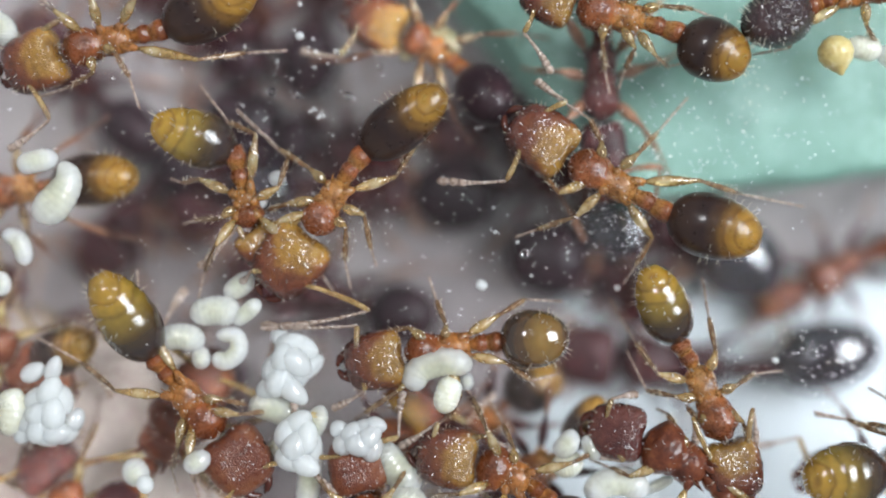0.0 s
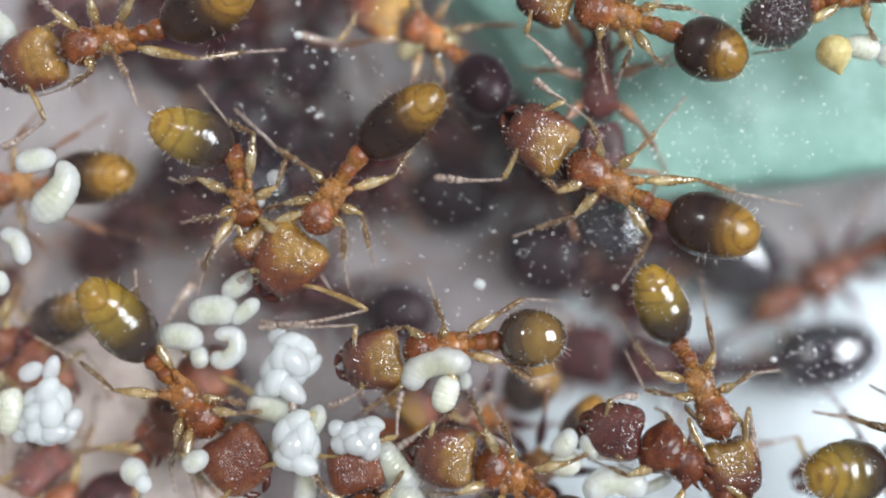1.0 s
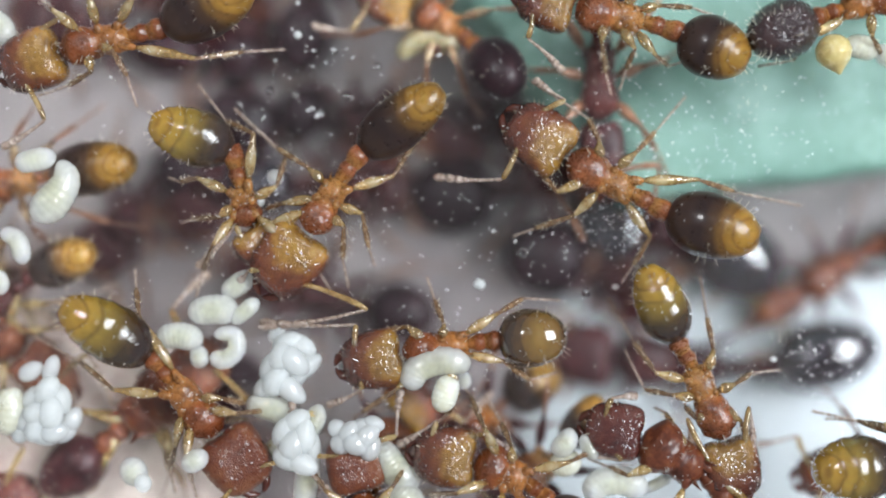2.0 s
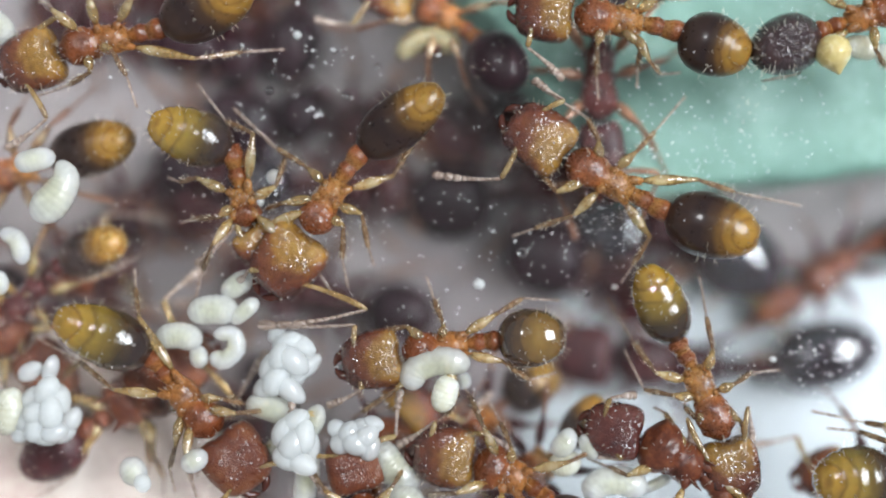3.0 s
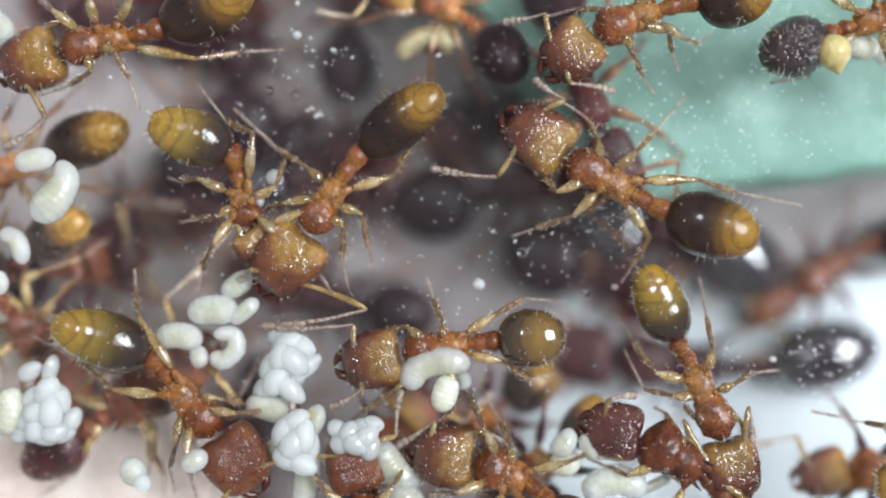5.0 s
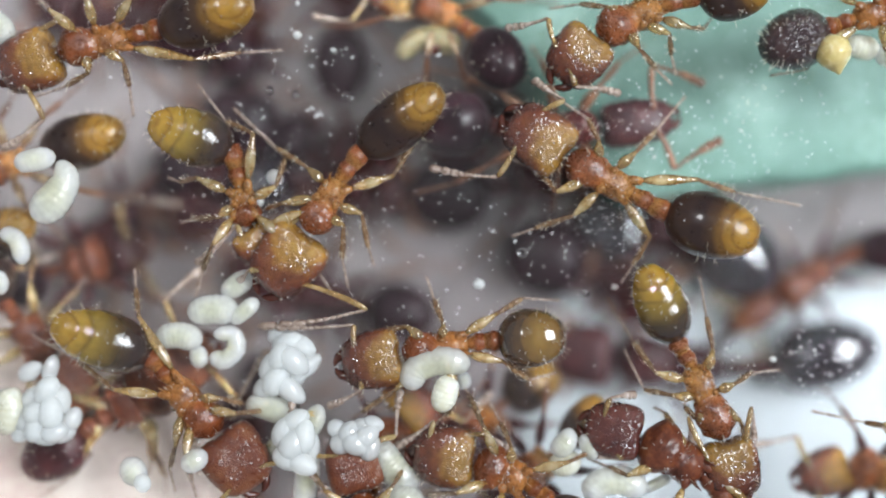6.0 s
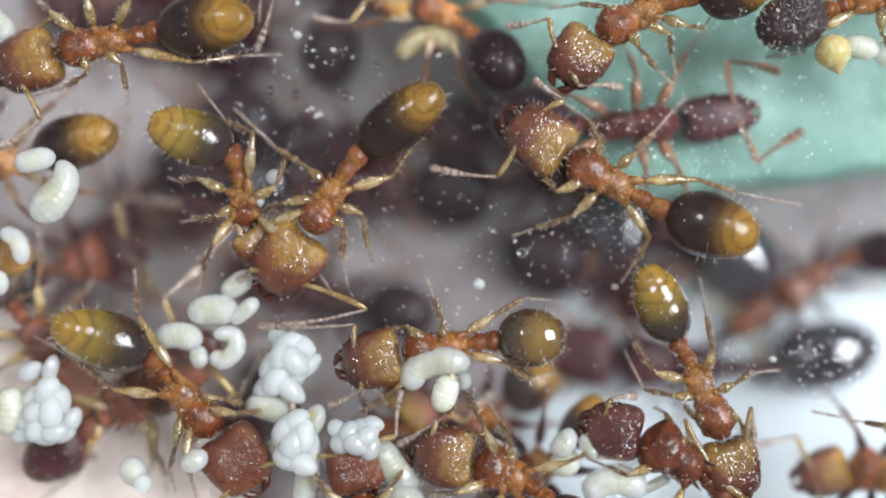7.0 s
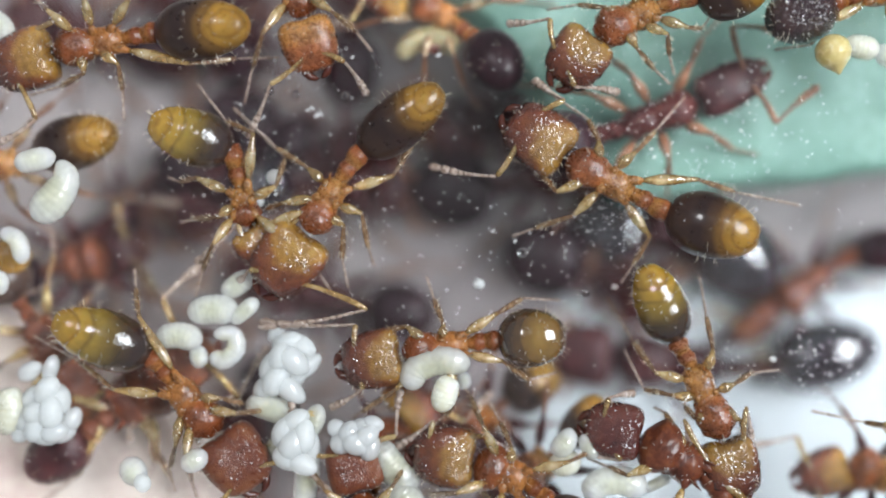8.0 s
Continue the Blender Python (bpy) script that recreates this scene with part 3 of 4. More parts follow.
# ---- brood ----
def spine(points, k=22):
    """A smooth line through points."""
    pts = [Vector(q) for q in points]
    if len(pts) == 2:
        pts = [pts[0], (pts[0] + pts[1]) / 2, pts[1]]
    pts = [2 * pts[0] - pts[1]] + pts + [2 * pts[-1] - pts[-2]]
    out = []
    for i in range(k):
        t = i / (k - 1) * (len(pts) - 3)
        j = min(int(t), len(pts) - 4)
        t -= j
        a, b, c, d = pts[j:j + 4]
        out.append(0.5 * (2 * b + (c - a) * t + (2 * a - 5 * b + 4 * c - d) * t * t + (3 * b - a - 3 * c + d) * t ** 3))
    return out


def grub(points, width, ribs=11, thin=0.55, fat=0.62):
    """A legless larva along points: ringed, blunt behind and narrower at the head."""
    k = ribs * 4 + 1
    line = spine(points, k)
    total = sum((b - a).length for a, b in zip(line, line[1:]))
    rear, front = min(0.5, 1.15 * width / total), min(0.5, 0.95 * width / total)
    rad = []
    for i in range(k):
        f = i / (k - 1)
        r = 1.0
        if f < front:
            r = math.sqrt(max(0.01, 1 - (1 - (f + 0.004) / front) ** 2))
        if f > 1 - rear:
            r = min(r, math.sqrt(max(0.01, 1 - (1 - (1.004 - f) / rear) ** 2)))
        r *= thin + (1 - thin) * math.sin(math.pi * min(1, max(0, (1 - abs(f - fat) * 1.25))) / 2)
        rad.append(width * r * (1 + 0.02 * math.cos(2 * math.pi * f * ribs)))
    return tube(line, rad, 18)


def larva(label, points, width, mat=None, ground=0.0, lift=None, gut=None, name="larva", ribs=11, thin=0.55, fat=0.62, gut_mat=None):
    h = ground + width + (lift or 0.0)
    pts = [spot(*q[:2], h + (q[2] if len(q) > 2 else 0)) for q in points]
    c = sum(pts, Vector()) / len(pts)
    place = Matrix.Translation(Vector((c.x, c.y, ground)) * MM)
    org = Vector((c.x, c.y, ground))
    body = grub([q - org for q in pts], width, ribs, thin, fat)
    top = part(name, shape(name, [body], mat or LARVA), None, place)
    tagged(top, label, "larva", "brood of the colony")
    if gut:
        g = spot(*gut, h + width * 0.36) - org
        part("gut", shape("gut", [ball((width * 0.75, width * 0.6, width * 0.55), tuple(g), 14, 9)], gut_mat or GUT), top, place, "brown gut showing through the skin")
    return top


def egg(parent, at, r, turn, tilt, mat=None, name="egg"):
    m = Matrix.Translation(Vector(at) * MM) @ pose(0, 0, 0, 0, tilt, turn)
    st = []
    for j in range(11):
        a = math.pi * (j + 0.15) / 10.3
        k = 1 + 0.12 * math.cos(a)
        st.append((-r[0] * math.cos(a), 0, 0, r[1] * math.sin(a) * k, r[1] * math.sin(a) * k))
    return part(name, shape(name, [loft(st, 16)], mat or EGG), parent, m)


def egg_cluster(label, eggs, ground=0.0, clear=False):
    """A clump of eggs stuck together. eggs: (u, v, height over the ground, half length, half width, turn)."""
    c = spot(eggs[0][0], eggs[0][1], ground)
    root = new("egg_cluster")
    PLACE[root] = root.matrix_basis = Matrix.Translation(Vector((c.x, c.y, ground)) * MM)
    tagged(root, label, "egg cluster", "brood of the colony")
    for i, (u, v, h, a, b, turn) in enumerate(eggs):
        egg(root, spot(u, v, ground + h), (a, b), turn, (i * 37) % 30 - 15, CLEAR_EGG if clear or i % 4 == 3 else EGG)
    return root


# ---- the tray ----
def box(x0, x1, y0, y1, z0, z1, bevel=0.15):
    bm = bmesh.new()
    bmesh.ops.create_cube(bm, size=1)
    bmesh.ops.scale(bm, vec=(x1 - x0, y1 - y0, z1 - z0), verts=bm.verts)
    bmesh.ops.translate(bm, vec=((x0 + x1) / 2, (y0 + y1) / 2, (z0 + z1) / 2), verts=bm.verts)
    if bevel:
        bmesh.ops.bevel(bm, geom=bm.edges[:], offset=bevel, segments=2, affect="EDGES")
    vs = [tuple(v.co) for v in bm.verts]
    idx = {v: i for i, v in enumerate(bm.verts)}
    fs = [tuple(idx[v] for v in f.verts) for f in bm.faces]
    bm.free()
    return vs, fs


def slab(name, dims, mat, label, category, kind="structure", bevel=0.15):
    ob = part(name, shape(name, [box(*dims, bevel)], mat, False), None, Matrix())
    return tagged(ob, label, category, "", kind)


slab("table", (-400, 400, -300, 300, FLOOR - 21.5, FLOOR - 1.5), WOOD, "pale wooden table top under the nest tray", "table", bevel=1)
slab("floor", (-21, 21, -15, 15, FLOOR - 1.5, FLOOR), PLASTIC, "mauve-white plastic floor of the nest tray", "floor", bevel=0)
for nm, d in (("wall_west", (-23, -21, -17, 17, FLOOR - 1.5, -0.28)), ("wall_east", (21, 23, -17, 17, FLOOR - 1.5, -0.28)),
              ("wall_south", (-21, 21, -17, -15, FLOOR - 1.5, -0.28)), ("wall_north", (-21, 21, 15, 17, FLOOR - 1.5, -0.28))):
    slab(nm, d, PLASTIC, "mauve-white plastic side wall of the tray", "wall", bevel=0)
pane = slab("glass_shelf", (-22.5, 22.5, -16.5, 16.5, -0.28, 0.0), GLASS, "clear glass shelf strewn with dust, carrying ants and brood", "glass shelf", bevel=0)
pane.visible_shadow = False


def sheet(name, corners, z0, z1, mat, label, category, kind="", wave=0.0, cells=24):
    """A slab over four plan corners, its outline and top a little uneven."""
    c = [spot(*q, z1) for q in corners]
    top, vs, fs = [], [], []
    for i in range(cells + 1):
        for j in range(cells + 1):
            a, b = i / cells, j / cells
            q = (c[0] * (1 - a) + c[1] * a) * (1 - b) + (c[3] * (1 - a) + c[2] * a) * b
            edge = min(a, 1 - a, b, 1 - b)
            w = noise.noise(Vector((q.x * 0.45, q.y * 0.45, 3.1))) + 0.5 * noise.noise(Vector((q.x * 1.3, q.y * 1.3, 7.7)))
            drop = 0.35 * wave * (1 - min(1, edge * 9)) ** 2
            vs.append((q.x + wave * 0.25 * w, q.y + wave * 0.25 * noise.noise(Vector((q.y, q.x, 1.0))), z1 + wave * 0.14 * w - drop - wave * 0.2))
    n = cells + 1
    for i in range(cells):
        for j in range(cells):
            fs.append((i * n + j, (i + 1) * n + j, (i + 1) * n + j + 1, i * n + j + 1))
    rim = [i * n for i in range(n)] + [cells * n + j for j in range(1, n)] + [i * n + cells for i in range(cells - 1, -1, -1)] + [j for j in range(cells - 1, 0, -1)]
    b0 = len(vs)
    vs += [(vs[r][0], vs[r][1], z0) for r in rim]
    m = len(rim)
    for i in range(m):
        k = (i + 1) % m
        fs.append((rim[k], rim[i], b0 + i, b0 + k))
    fs.append(tuple(b0 + i for i in range(m)))
    ob = part(name, shape(name, [(vs, fs)], mat), None, Matrix())
    return tagged(ob, label, category, "", kind)


sheet("foam_block", [(1120, 352), (1900, 262), (1900, -500), (400, -500)], FLOOR, BLOCK, GREEN, "mint green foam block lying in the tray", "foam block", wave=0.5, cells=40)
sheet("felt_pad", [(-700, 1400), (640, 1400), (250, 640), (-700, 430)], FLOOR, BLOCK, PINK, "pinkish beige felt pad lying in the tray", "felt pad", wave=0.5, cells=40)
sheet("paper_sheet", [(760, 1300), (2000, 1300), (2000, 395), (985, 528)], FLOOR, FLOOR + 0.12, PAPER, "white paper sheet on the tray floor", "paper", wave=0.12)


# ---- the ants on the glass ----
ANTS = {}
ANTS["a"] = ant("reddish ant with an amber gaster standing on the glass", (6, 130), (106, 88), (255, 60), (290, 50), (452, -18), pitch=15, gw=0.53, hw=0.54, tw=0.36, seed=3, head_up=-0.1,
                feelers={"l": ((80, 212), (4, 262)), "r": ((105, 30), (40, -40))},
                legs={"hl": ((345, 104), (430, 92), (502, 88)), "ml": ((222, 106), (234, 152), (242, 204)), "fl": ((160, 128), (120, 152), (66, 170))})
ANTS["b"] = ant("reddish ant with a shining olive-gold gaster", (478, 462), (438, 402), (424, 318), (412, 268), (268, 216), rise=0.34, gaster=GOLD, body=ORANGE, pitch=10, gw=0.5, tw=0.31, hw=0.42, seed=4, head_up=-0.1,
                feelers={"r": ((418, 398), (345, 470)), "l": ((540, 372), (580, 330))},
                legs={"hl": ((448, 236), (400, 215), (350, 150)), "hr": ((348, 315), (318, 322), (298, 315)), "mr": ((385, 385), (340, 388), (322, 395)), "ml": ((488, 330), (505, 280), (415, 195))})
ANTS["c2"] = ant("reddish ant with a ringed amber gaster and ridged head", (470, 512), (546, 412), (612, 300), (640, 268), (782, 162), rise=0.5, body=ORANGE, pitch=15, gw=0.48, hw=0.6, tw=0.34, seed=5, head_up=-0.05,
                 feelers={"r": ((440, 478), (420, 500)), "l": ((650, 548), (455, 578))},
                 legs={"hr": ((545, 298), (490, 262), (415, 192)), "hl": ((695, 312), (735, 248), (790, 185)), "ml": ((640, 378), (652, 440), (662, 470)), "mr": ((500, 360), (470, 370), (450, 380)),
                       "fl": ((608, 400), (606, 460), (616, 510)), "fr": ((470, 400), (450, 420), (440, 440))})
ANTS["c"] = ant("reddish ant with a large ridged head and banded gaster", (904, 208), (1004, 280), (1142, 356), (1180, 378), (1336, 424), rise=0.48, body=ORANGE, pitch=14, gw=0.56, hw=0.54, tw=0.36, seed=6, s=1.02,
                feelers={"l": ((884, 316), (762, 304)), "r": ((1000, 178), (945, 140))},
                legs={"hr": ((1235, 318), (1300, 340), (1416, 364)), "hl": ((1150, 420), (1120, 470), (1100, 500)), "ml": ((1015, 382), (945, 405), (908, 418)), "mr": ((1125, 270), (1160, 232), (1212, 172)),
                      "fl": ((985, 340), (950, 300), (900, 280)), "fr": ((1060, 250), (1040, 210), (940, 145))})
ANTS["d"] = ant("reddish ant with a bright ridged head walking on the glass", (902, 58), (1005, 42), (1152, 42), (1196, 50), (1320, 82), rise=0.45, body=ORANGE, pitch=12, gw=0.55, hw=0.53, tw=0.37, seed=7,
                feelers={"l": ((930, 110), (1000, 160)), "r": ((935, -20), (860, -30))},
                legs={"fl": ((1062, 92), (1078, 142), (1094, 178)), "ml": ((1122, 92), (1112, 130), (1108, 166)), "hl": ((1160, 96), (1184, 110), (1214, 94)),
                      "fr": ((1040, 4), (1000, -18), (950, -30)), "mr": ((1112, -8), (1150, -24), (1190, -40)), "hr": ((1152, 8), (1206, 0), (1268, 10))})
ANTS["e"] = ant("reddish ant with a black-brown bristly gaster", (1700, -30), (1600, 0), (1468, 38), (1440, 48), (1322, 92), rise=0.42, gaster=SHAGGY, pitch=16, gw=0.53, seed=8, fur=1.6,
                legs={"hr": ((1428, 84), (1405, 120), (1345, 130)), "mr": ((1545, 80), (1562, 112), (1590, 150))})
ANTS["h"] = ant("reddish ant with a pointed olive-gold gaster", (1308, 882), (1282, 776), (1212, 622), (1196, 604), (1136, 470), rise=0.46, gaster=GOLD, body=ORANGE, pitch=14, gw=0.46, hw=0.5, tw=0.35, seed=9,
                feelers={"l": ((1325, 720), (1330, 790)), "r": ((1215, 740), (1222, 800))},
                legs={"hl": ((1262, 620), (1250, 560), (1238, 490)), "hr": ((1160, 660), (1120, 605), (1076, 528)), "ml": ((1300, 680), (1330, 660), (1380, 655)), "mr": ((1190, 700), (1140, 690), (1105, 620)),
                      "fl": ((1310, 745), (1325, 790), (1290, 800)), "fr": ((1235, 745), (1212, 720), (1208, 690))})
ANTS["i"] = ant("reddish ant with a dark amber gaster beside a larva", (606, 648), (712, 626), (852, 604), (882, 602), (1002, 594), rise=0.44, body=RED, gaster=BROWN, pitch=12, gw=0.52, hw=0.52, tw=0.34, seed=10,
                feelers={"l": ((640, 690), (580, 720)), "r": ((628, 575), (455, 572))},
                legs={"hr": ((880, 555), (925, 528), (990, 532)), "hl": ((890, 640), (935, 672), (985, 660)), "mr": ((785, 575), (768, 530), (755, 490)), "ml": ((810, 700), (790, 735), (770, 750)),
                      "fr": ((720, 578), (680, 585), (640, 600)), "fl": ((700, 690), (640, 730), (625, 740))})
ANTS["j"] = ant("reddish-brown ant holding a pale larva in its jaws", (1036, 752), (1138, 772), (1262, 850), (1284, 884), (1350, 1020), rise=0.45, body=BROWN_RED, head=HEAD_DARK, pitch=10, hw=0.5, tw=0.5, seed=11, head_up=-0.1,
                feelers={"l": ((1100, 815), (1040, 800)), "r": ((1080, 705), (1125, 700))},
                legs={"hr": ((1335, 900), (1390, 905), (1440, 890)), "mr": ((1196, 762), (1176, 730), (1158, 722)), "hl": ((1180, 930), (1150, 950), (1120, 960)), "fr": 0, "ml": 0, "fl": ((1110, 842), (1076, 826), (1040, 812))})
ANTS["k"] = ant("reddish ant with a glossy gold gaster leaving the heap", (1800, 740), (1700, 780), (1590, 822), (1562, 834), (1412, 852), rise=0.44, gaster=GOLD, pitch=9, gw=0.56, seed=12)
ANTS["u"] = ant("reddish ant with an amber-tipped gaster behind a larva", (-100, 350), (-15, 342), (76, 328), (94, 324), (248, 312), ground=BLOCK - 0.1, rise=0.5, body=ORANGE, pitch=18, gw=0.5, seed=13,
                legs={"hr": ((98, 264), (140, 238), (188, 206))}, legmats=(SHIN, LEG_BROWN, LEG_BROWN))
ANTS["v"] = ant("reddish ant with a shining gold gaster at the egg heap", (452, 862), (384, 768), (288, 655), (268, 630), (102, 562), rise=0.44, gaster=GOLD, body=RED, head=HEAD_BROWN, pitch=12, gw=0.51, hw=0.58, tw=0.38, seed=14,
                legs={"hl": ((245, 560), (240, 510), (238, 478)), "hr": ((200, 690), (140, 640), (60, 595)), "ml": ((390, 705), (430, 715), (470, 720)), "mr": ((310, 790), (300, 830), (310, 870))})
ANTS["w"] = ant("reddish ant with a small amber gaster", (-45, 650), (28, 570), (110, 486), (132, 468), (246, 422), ground=BLOCK - 0.1, rise=0.4, body=MAROON, pitch=16, gw=0.46, hw=0.45, tw=0.3, s=0.95, seed=15)
ANTS["y"] = ant("reddish ant with a ridged head among the brood", (732, 800), (842, 815), (950, 862), (972, 886), (1050, 1000), rise=0.42, body=RED, pitch=10, hw=0.55, tw=0.44, seed=16,
                feelers={"l": ((770, 745), (700, 790)), "r": ((858, 768), (905, 800))},
                legs={"mr": ((905, 792), (886, 748), (862, 704))})
ANTS["z"] = ant("dark reddish ant under the egg heap", (612, 772), (640, 872), (655, 985), (660, 1010), (680, 1150), rise=0.34, body=RED, head=HEAD_BROWN, pitch=8, hw=0.5, seed=17)
ANTS["x"] = ant("dark reddish ant crouching below the egg heap", (372, 612), (292, 668), (182, 742), (150, 764), (42, 836), ground=BLOCK + 0.1, rise=0.36, body=BROWN_RED, head=HEAD_BROWN, gaster=SHADED_MAROON, pitch=0, hw=0.42, tw=0.5, gw=0.4, s=1.3, seed=18,
                legs={"hl": ((150, 800), (130, 840), (70, 880)), "hr": ((120, 700), (60, 690), (0, 720)), "ml": ((262, 780), (268, 820), (250, 860)), "fl": ((330, 740), (345, 790), (350, 840))})
ANTS["aa"] = ant("dark reddish ant creeping out behind the eggs", (150, 735), (85, 640), (15, 560), (0, 540), (-80, 440), ground=BLOCK - 0.1, rise=0.36, body=BROWN_RED, head=HEAD_BROWN, tw=0.42, pitch=8, hw=0.48, seed=19)
ANTS["bb"] = ant("orange ant walking in with lowered head", (562, 126), (534, 32), (520, -80), (516, -105), (500, -250), rise=0.45, body=ORANGE, head=ORANGE, pitch=8, hw=0.5, seed=20,
                 feelers={"r": ((478, 150), (436, 245)), "l": ((610, 110), (650, 170))})

ANTS["qq"] = ant("reddish ant resting beside the heap", (1640, 748), (1640, 660), (1640, 540), (1640, 515), (1640, 390), rise=0.42, seed=52,
                 legs={"fr": ((1578, 756), (1530, 748), (1438, 728)), "mr": ((1600, 600), (1592, 640), (1585, 690)), "hr": ((1602, 520), (1594, 480), (1588, 440))})
ANTS["x2"] = ant("dark red ant with hanging head on the felt pad", (52, 792), (104, 850), (150, 940), (160, 960), (220, 1060), ground=BLOCK - 0.1, rise=0.4, body=RED, head=HEAD_DARK, hw=0.55, s=1.1, seed=53)

# ---- the ants on the green block ----
ANTS["r"] = ant("dark red ant crossing the green foam block", (1342, 206), (1216, 222), (1046, 223), (1022, 218), (880, 202), ground=BLOCK - 0.1, rise=0.42, body=MAROON, head=SHADED_MAROON, gaster=DARK, pitch=6, hw=0.38, tw=0.32, s=1.12, seed=21, fur=0.5,
                legmats=(LEG_BROWN, LEG_BROWN, LEG_BROWN))
ANTS["t"] = ant("orange ant with a black gaster on the foam block", (640, -42), (738, -2), (825, 44), (848, 66), (912, 150), ground=BLOCK - 0.1, rise=0.42, body=RED, gaster=DARK, pitch=30, hw=0.5, tw=0.34, gw=0.53, seed=22, fur=0.5, legmats=(SHIN, LEG_BROWN, LEG_BROWN))

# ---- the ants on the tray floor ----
# Low ants wear the darkened red, so shade is painted into their bodies.
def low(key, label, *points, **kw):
    ANTS[key] = ant(label, *points, ground=FLOOR + kw.pop("lift", 0.0), fur=0, **{**dict(body=SHADED_MAROON, head=SHADED_MAROON, gaster=DARK, legmats=(SHADED_MAROON, LEG_BROWN, LEG_BROWN), gw=0.56, tw=0.38, pitch=6, s=1.15), **kw})


DEEP = "dark red ant with a black gaster on the tray floor"
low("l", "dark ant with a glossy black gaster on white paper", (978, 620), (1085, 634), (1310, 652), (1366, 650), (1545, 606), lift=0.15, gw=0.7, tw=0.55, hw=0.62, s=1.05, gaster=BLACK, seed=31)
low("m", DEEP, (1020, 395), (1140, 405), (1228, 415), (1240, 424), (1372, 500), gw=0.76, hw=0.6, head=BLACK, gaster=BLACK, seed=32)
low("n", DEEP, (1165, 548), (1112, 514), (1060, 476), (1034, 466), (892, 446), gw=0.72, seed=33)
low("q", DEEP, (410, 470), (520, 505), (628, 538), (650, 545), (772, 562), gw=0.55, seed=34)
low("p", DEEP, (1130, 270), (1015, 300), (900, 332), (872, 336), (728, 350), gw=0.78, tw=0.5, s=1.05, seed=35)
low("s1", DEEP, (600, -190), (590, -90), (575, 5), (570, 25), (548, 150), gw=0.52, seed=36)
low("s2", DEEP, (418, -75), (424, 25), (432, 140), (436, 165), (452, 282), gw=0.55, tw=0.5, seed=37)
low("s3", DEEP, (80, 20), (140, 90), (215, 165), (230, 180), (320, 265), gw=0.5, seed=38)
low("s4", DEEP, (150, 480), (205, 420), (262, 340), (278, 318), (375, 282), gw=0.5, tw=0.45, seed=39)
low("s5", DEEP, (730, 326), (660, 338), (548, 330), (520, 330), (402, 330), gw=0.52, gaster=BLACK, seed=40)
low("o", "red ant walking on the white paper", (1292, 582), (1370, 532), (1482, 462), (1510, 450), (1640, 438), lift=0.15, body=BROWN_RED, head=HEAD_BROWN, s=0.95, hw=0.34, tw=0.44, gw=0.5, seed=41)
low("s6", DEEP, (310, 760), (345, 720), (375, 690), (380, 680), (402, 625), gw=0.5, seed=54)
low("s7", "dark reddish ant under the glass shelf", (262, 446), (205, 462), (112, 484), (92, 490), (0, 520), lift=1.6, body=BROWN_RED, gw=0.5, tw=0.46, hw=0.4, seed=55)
low("k2", "orange ant climbing up from the white paper", (1412, 850), (1500, 822), (1600, 850), (1615, 856), (1735, 900), lift=2.9, s=1.0, body=ORANGE, head=HEAD_RED, hw=0.45, tw=0.44, seed=42)
low("g1", "reddish ant climbing up to the glass", (860, 900), (920, 850), (985, 800), (1000, 790), (1060, 700), lift=3.1, s=1.0, body=ORANGE, gaster=AMBER, gw=0.34, tw=0.45, seed=43)
low("g2", DEEP, (150, 560), (120, 640), (60, 780), (50, 800), (20, 900), gw=0.5, seed=44, body=RED)

low("g3", "reddish ant climbing up to the glass", (760, 688), (705, 740), (668, 850), (660, 870), (630, 960), lift=3.2, s=1.0, hw=0.6, tw=0.5, body=RED, head=HEAD_RED, seed=51)
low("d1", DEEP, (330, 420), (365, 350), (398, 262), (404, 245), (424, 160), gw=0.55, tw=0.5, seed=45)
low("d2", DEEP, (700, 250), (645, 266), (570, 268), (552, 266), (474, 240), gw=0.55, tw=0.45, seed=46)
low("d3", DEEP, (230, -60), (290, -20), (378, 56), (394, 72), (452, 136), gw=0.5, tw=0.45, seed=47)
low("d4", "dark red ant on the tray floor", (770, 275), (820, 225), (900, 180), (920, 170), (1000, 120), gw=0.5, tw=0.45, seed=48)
low("d6", "reddish ant climbing up to the glass", (770, 792), (830, 765), (885, 718), (895, 708), (985, 650), lift=2.4, s=1.0, body=RED, gaster=AMBER, gw=0.5, tw=0.42, seed=50)

# ---- brood on the glass ----
larva("curled milky larva with a shining ringed back", [(106, 284), (116, 318), (94, 356), (58, 386)], 0.32, lift=0.55, thin=0.55, fat=0.88)
larva("small milky larva lying on its side", [(26, 292), (58, 284), (98, 276)], 0.2, lift=0.75, ribs=7, thin=0.7)
larva("bent glassy larva lying on the glass", [(0, 410), (30, 425), (42, 468)], 0.17)
larva("milky larva at the shelf's edge", [(-30, 20), (4, 48), (6, 80)], 0.2)
larva("small milky larva lying on the glass", [(-10, 480), (2, 500), (-6, 522)], 0.14, ribs=7)
larva("plump greyish larva touching its neighbours", [(332, 556), (378, 548), (422, 552)], 0.27, ribs=9, thin=0.75)
larva("cloudy glassy larva under an ant's jaws", [(392, 520), (418, 506), (446, 484)], 0.2, ribs=7)
larva("slim glassy larva leaning on a plump one", [(410, 572), (432, 552), (456, 530)], 0.15, ribs=8, lift=0.2)
larva("milky larva lying on its side", [(276, 600), (318, 594), (358, 606)], 0.24, ribs=9, thin=0.75)
larva("milky larva curled into a ring", [(378, 592), (412, 592), (418, 618), (396, 638), (372, 628)], 0.17, ribs=10)
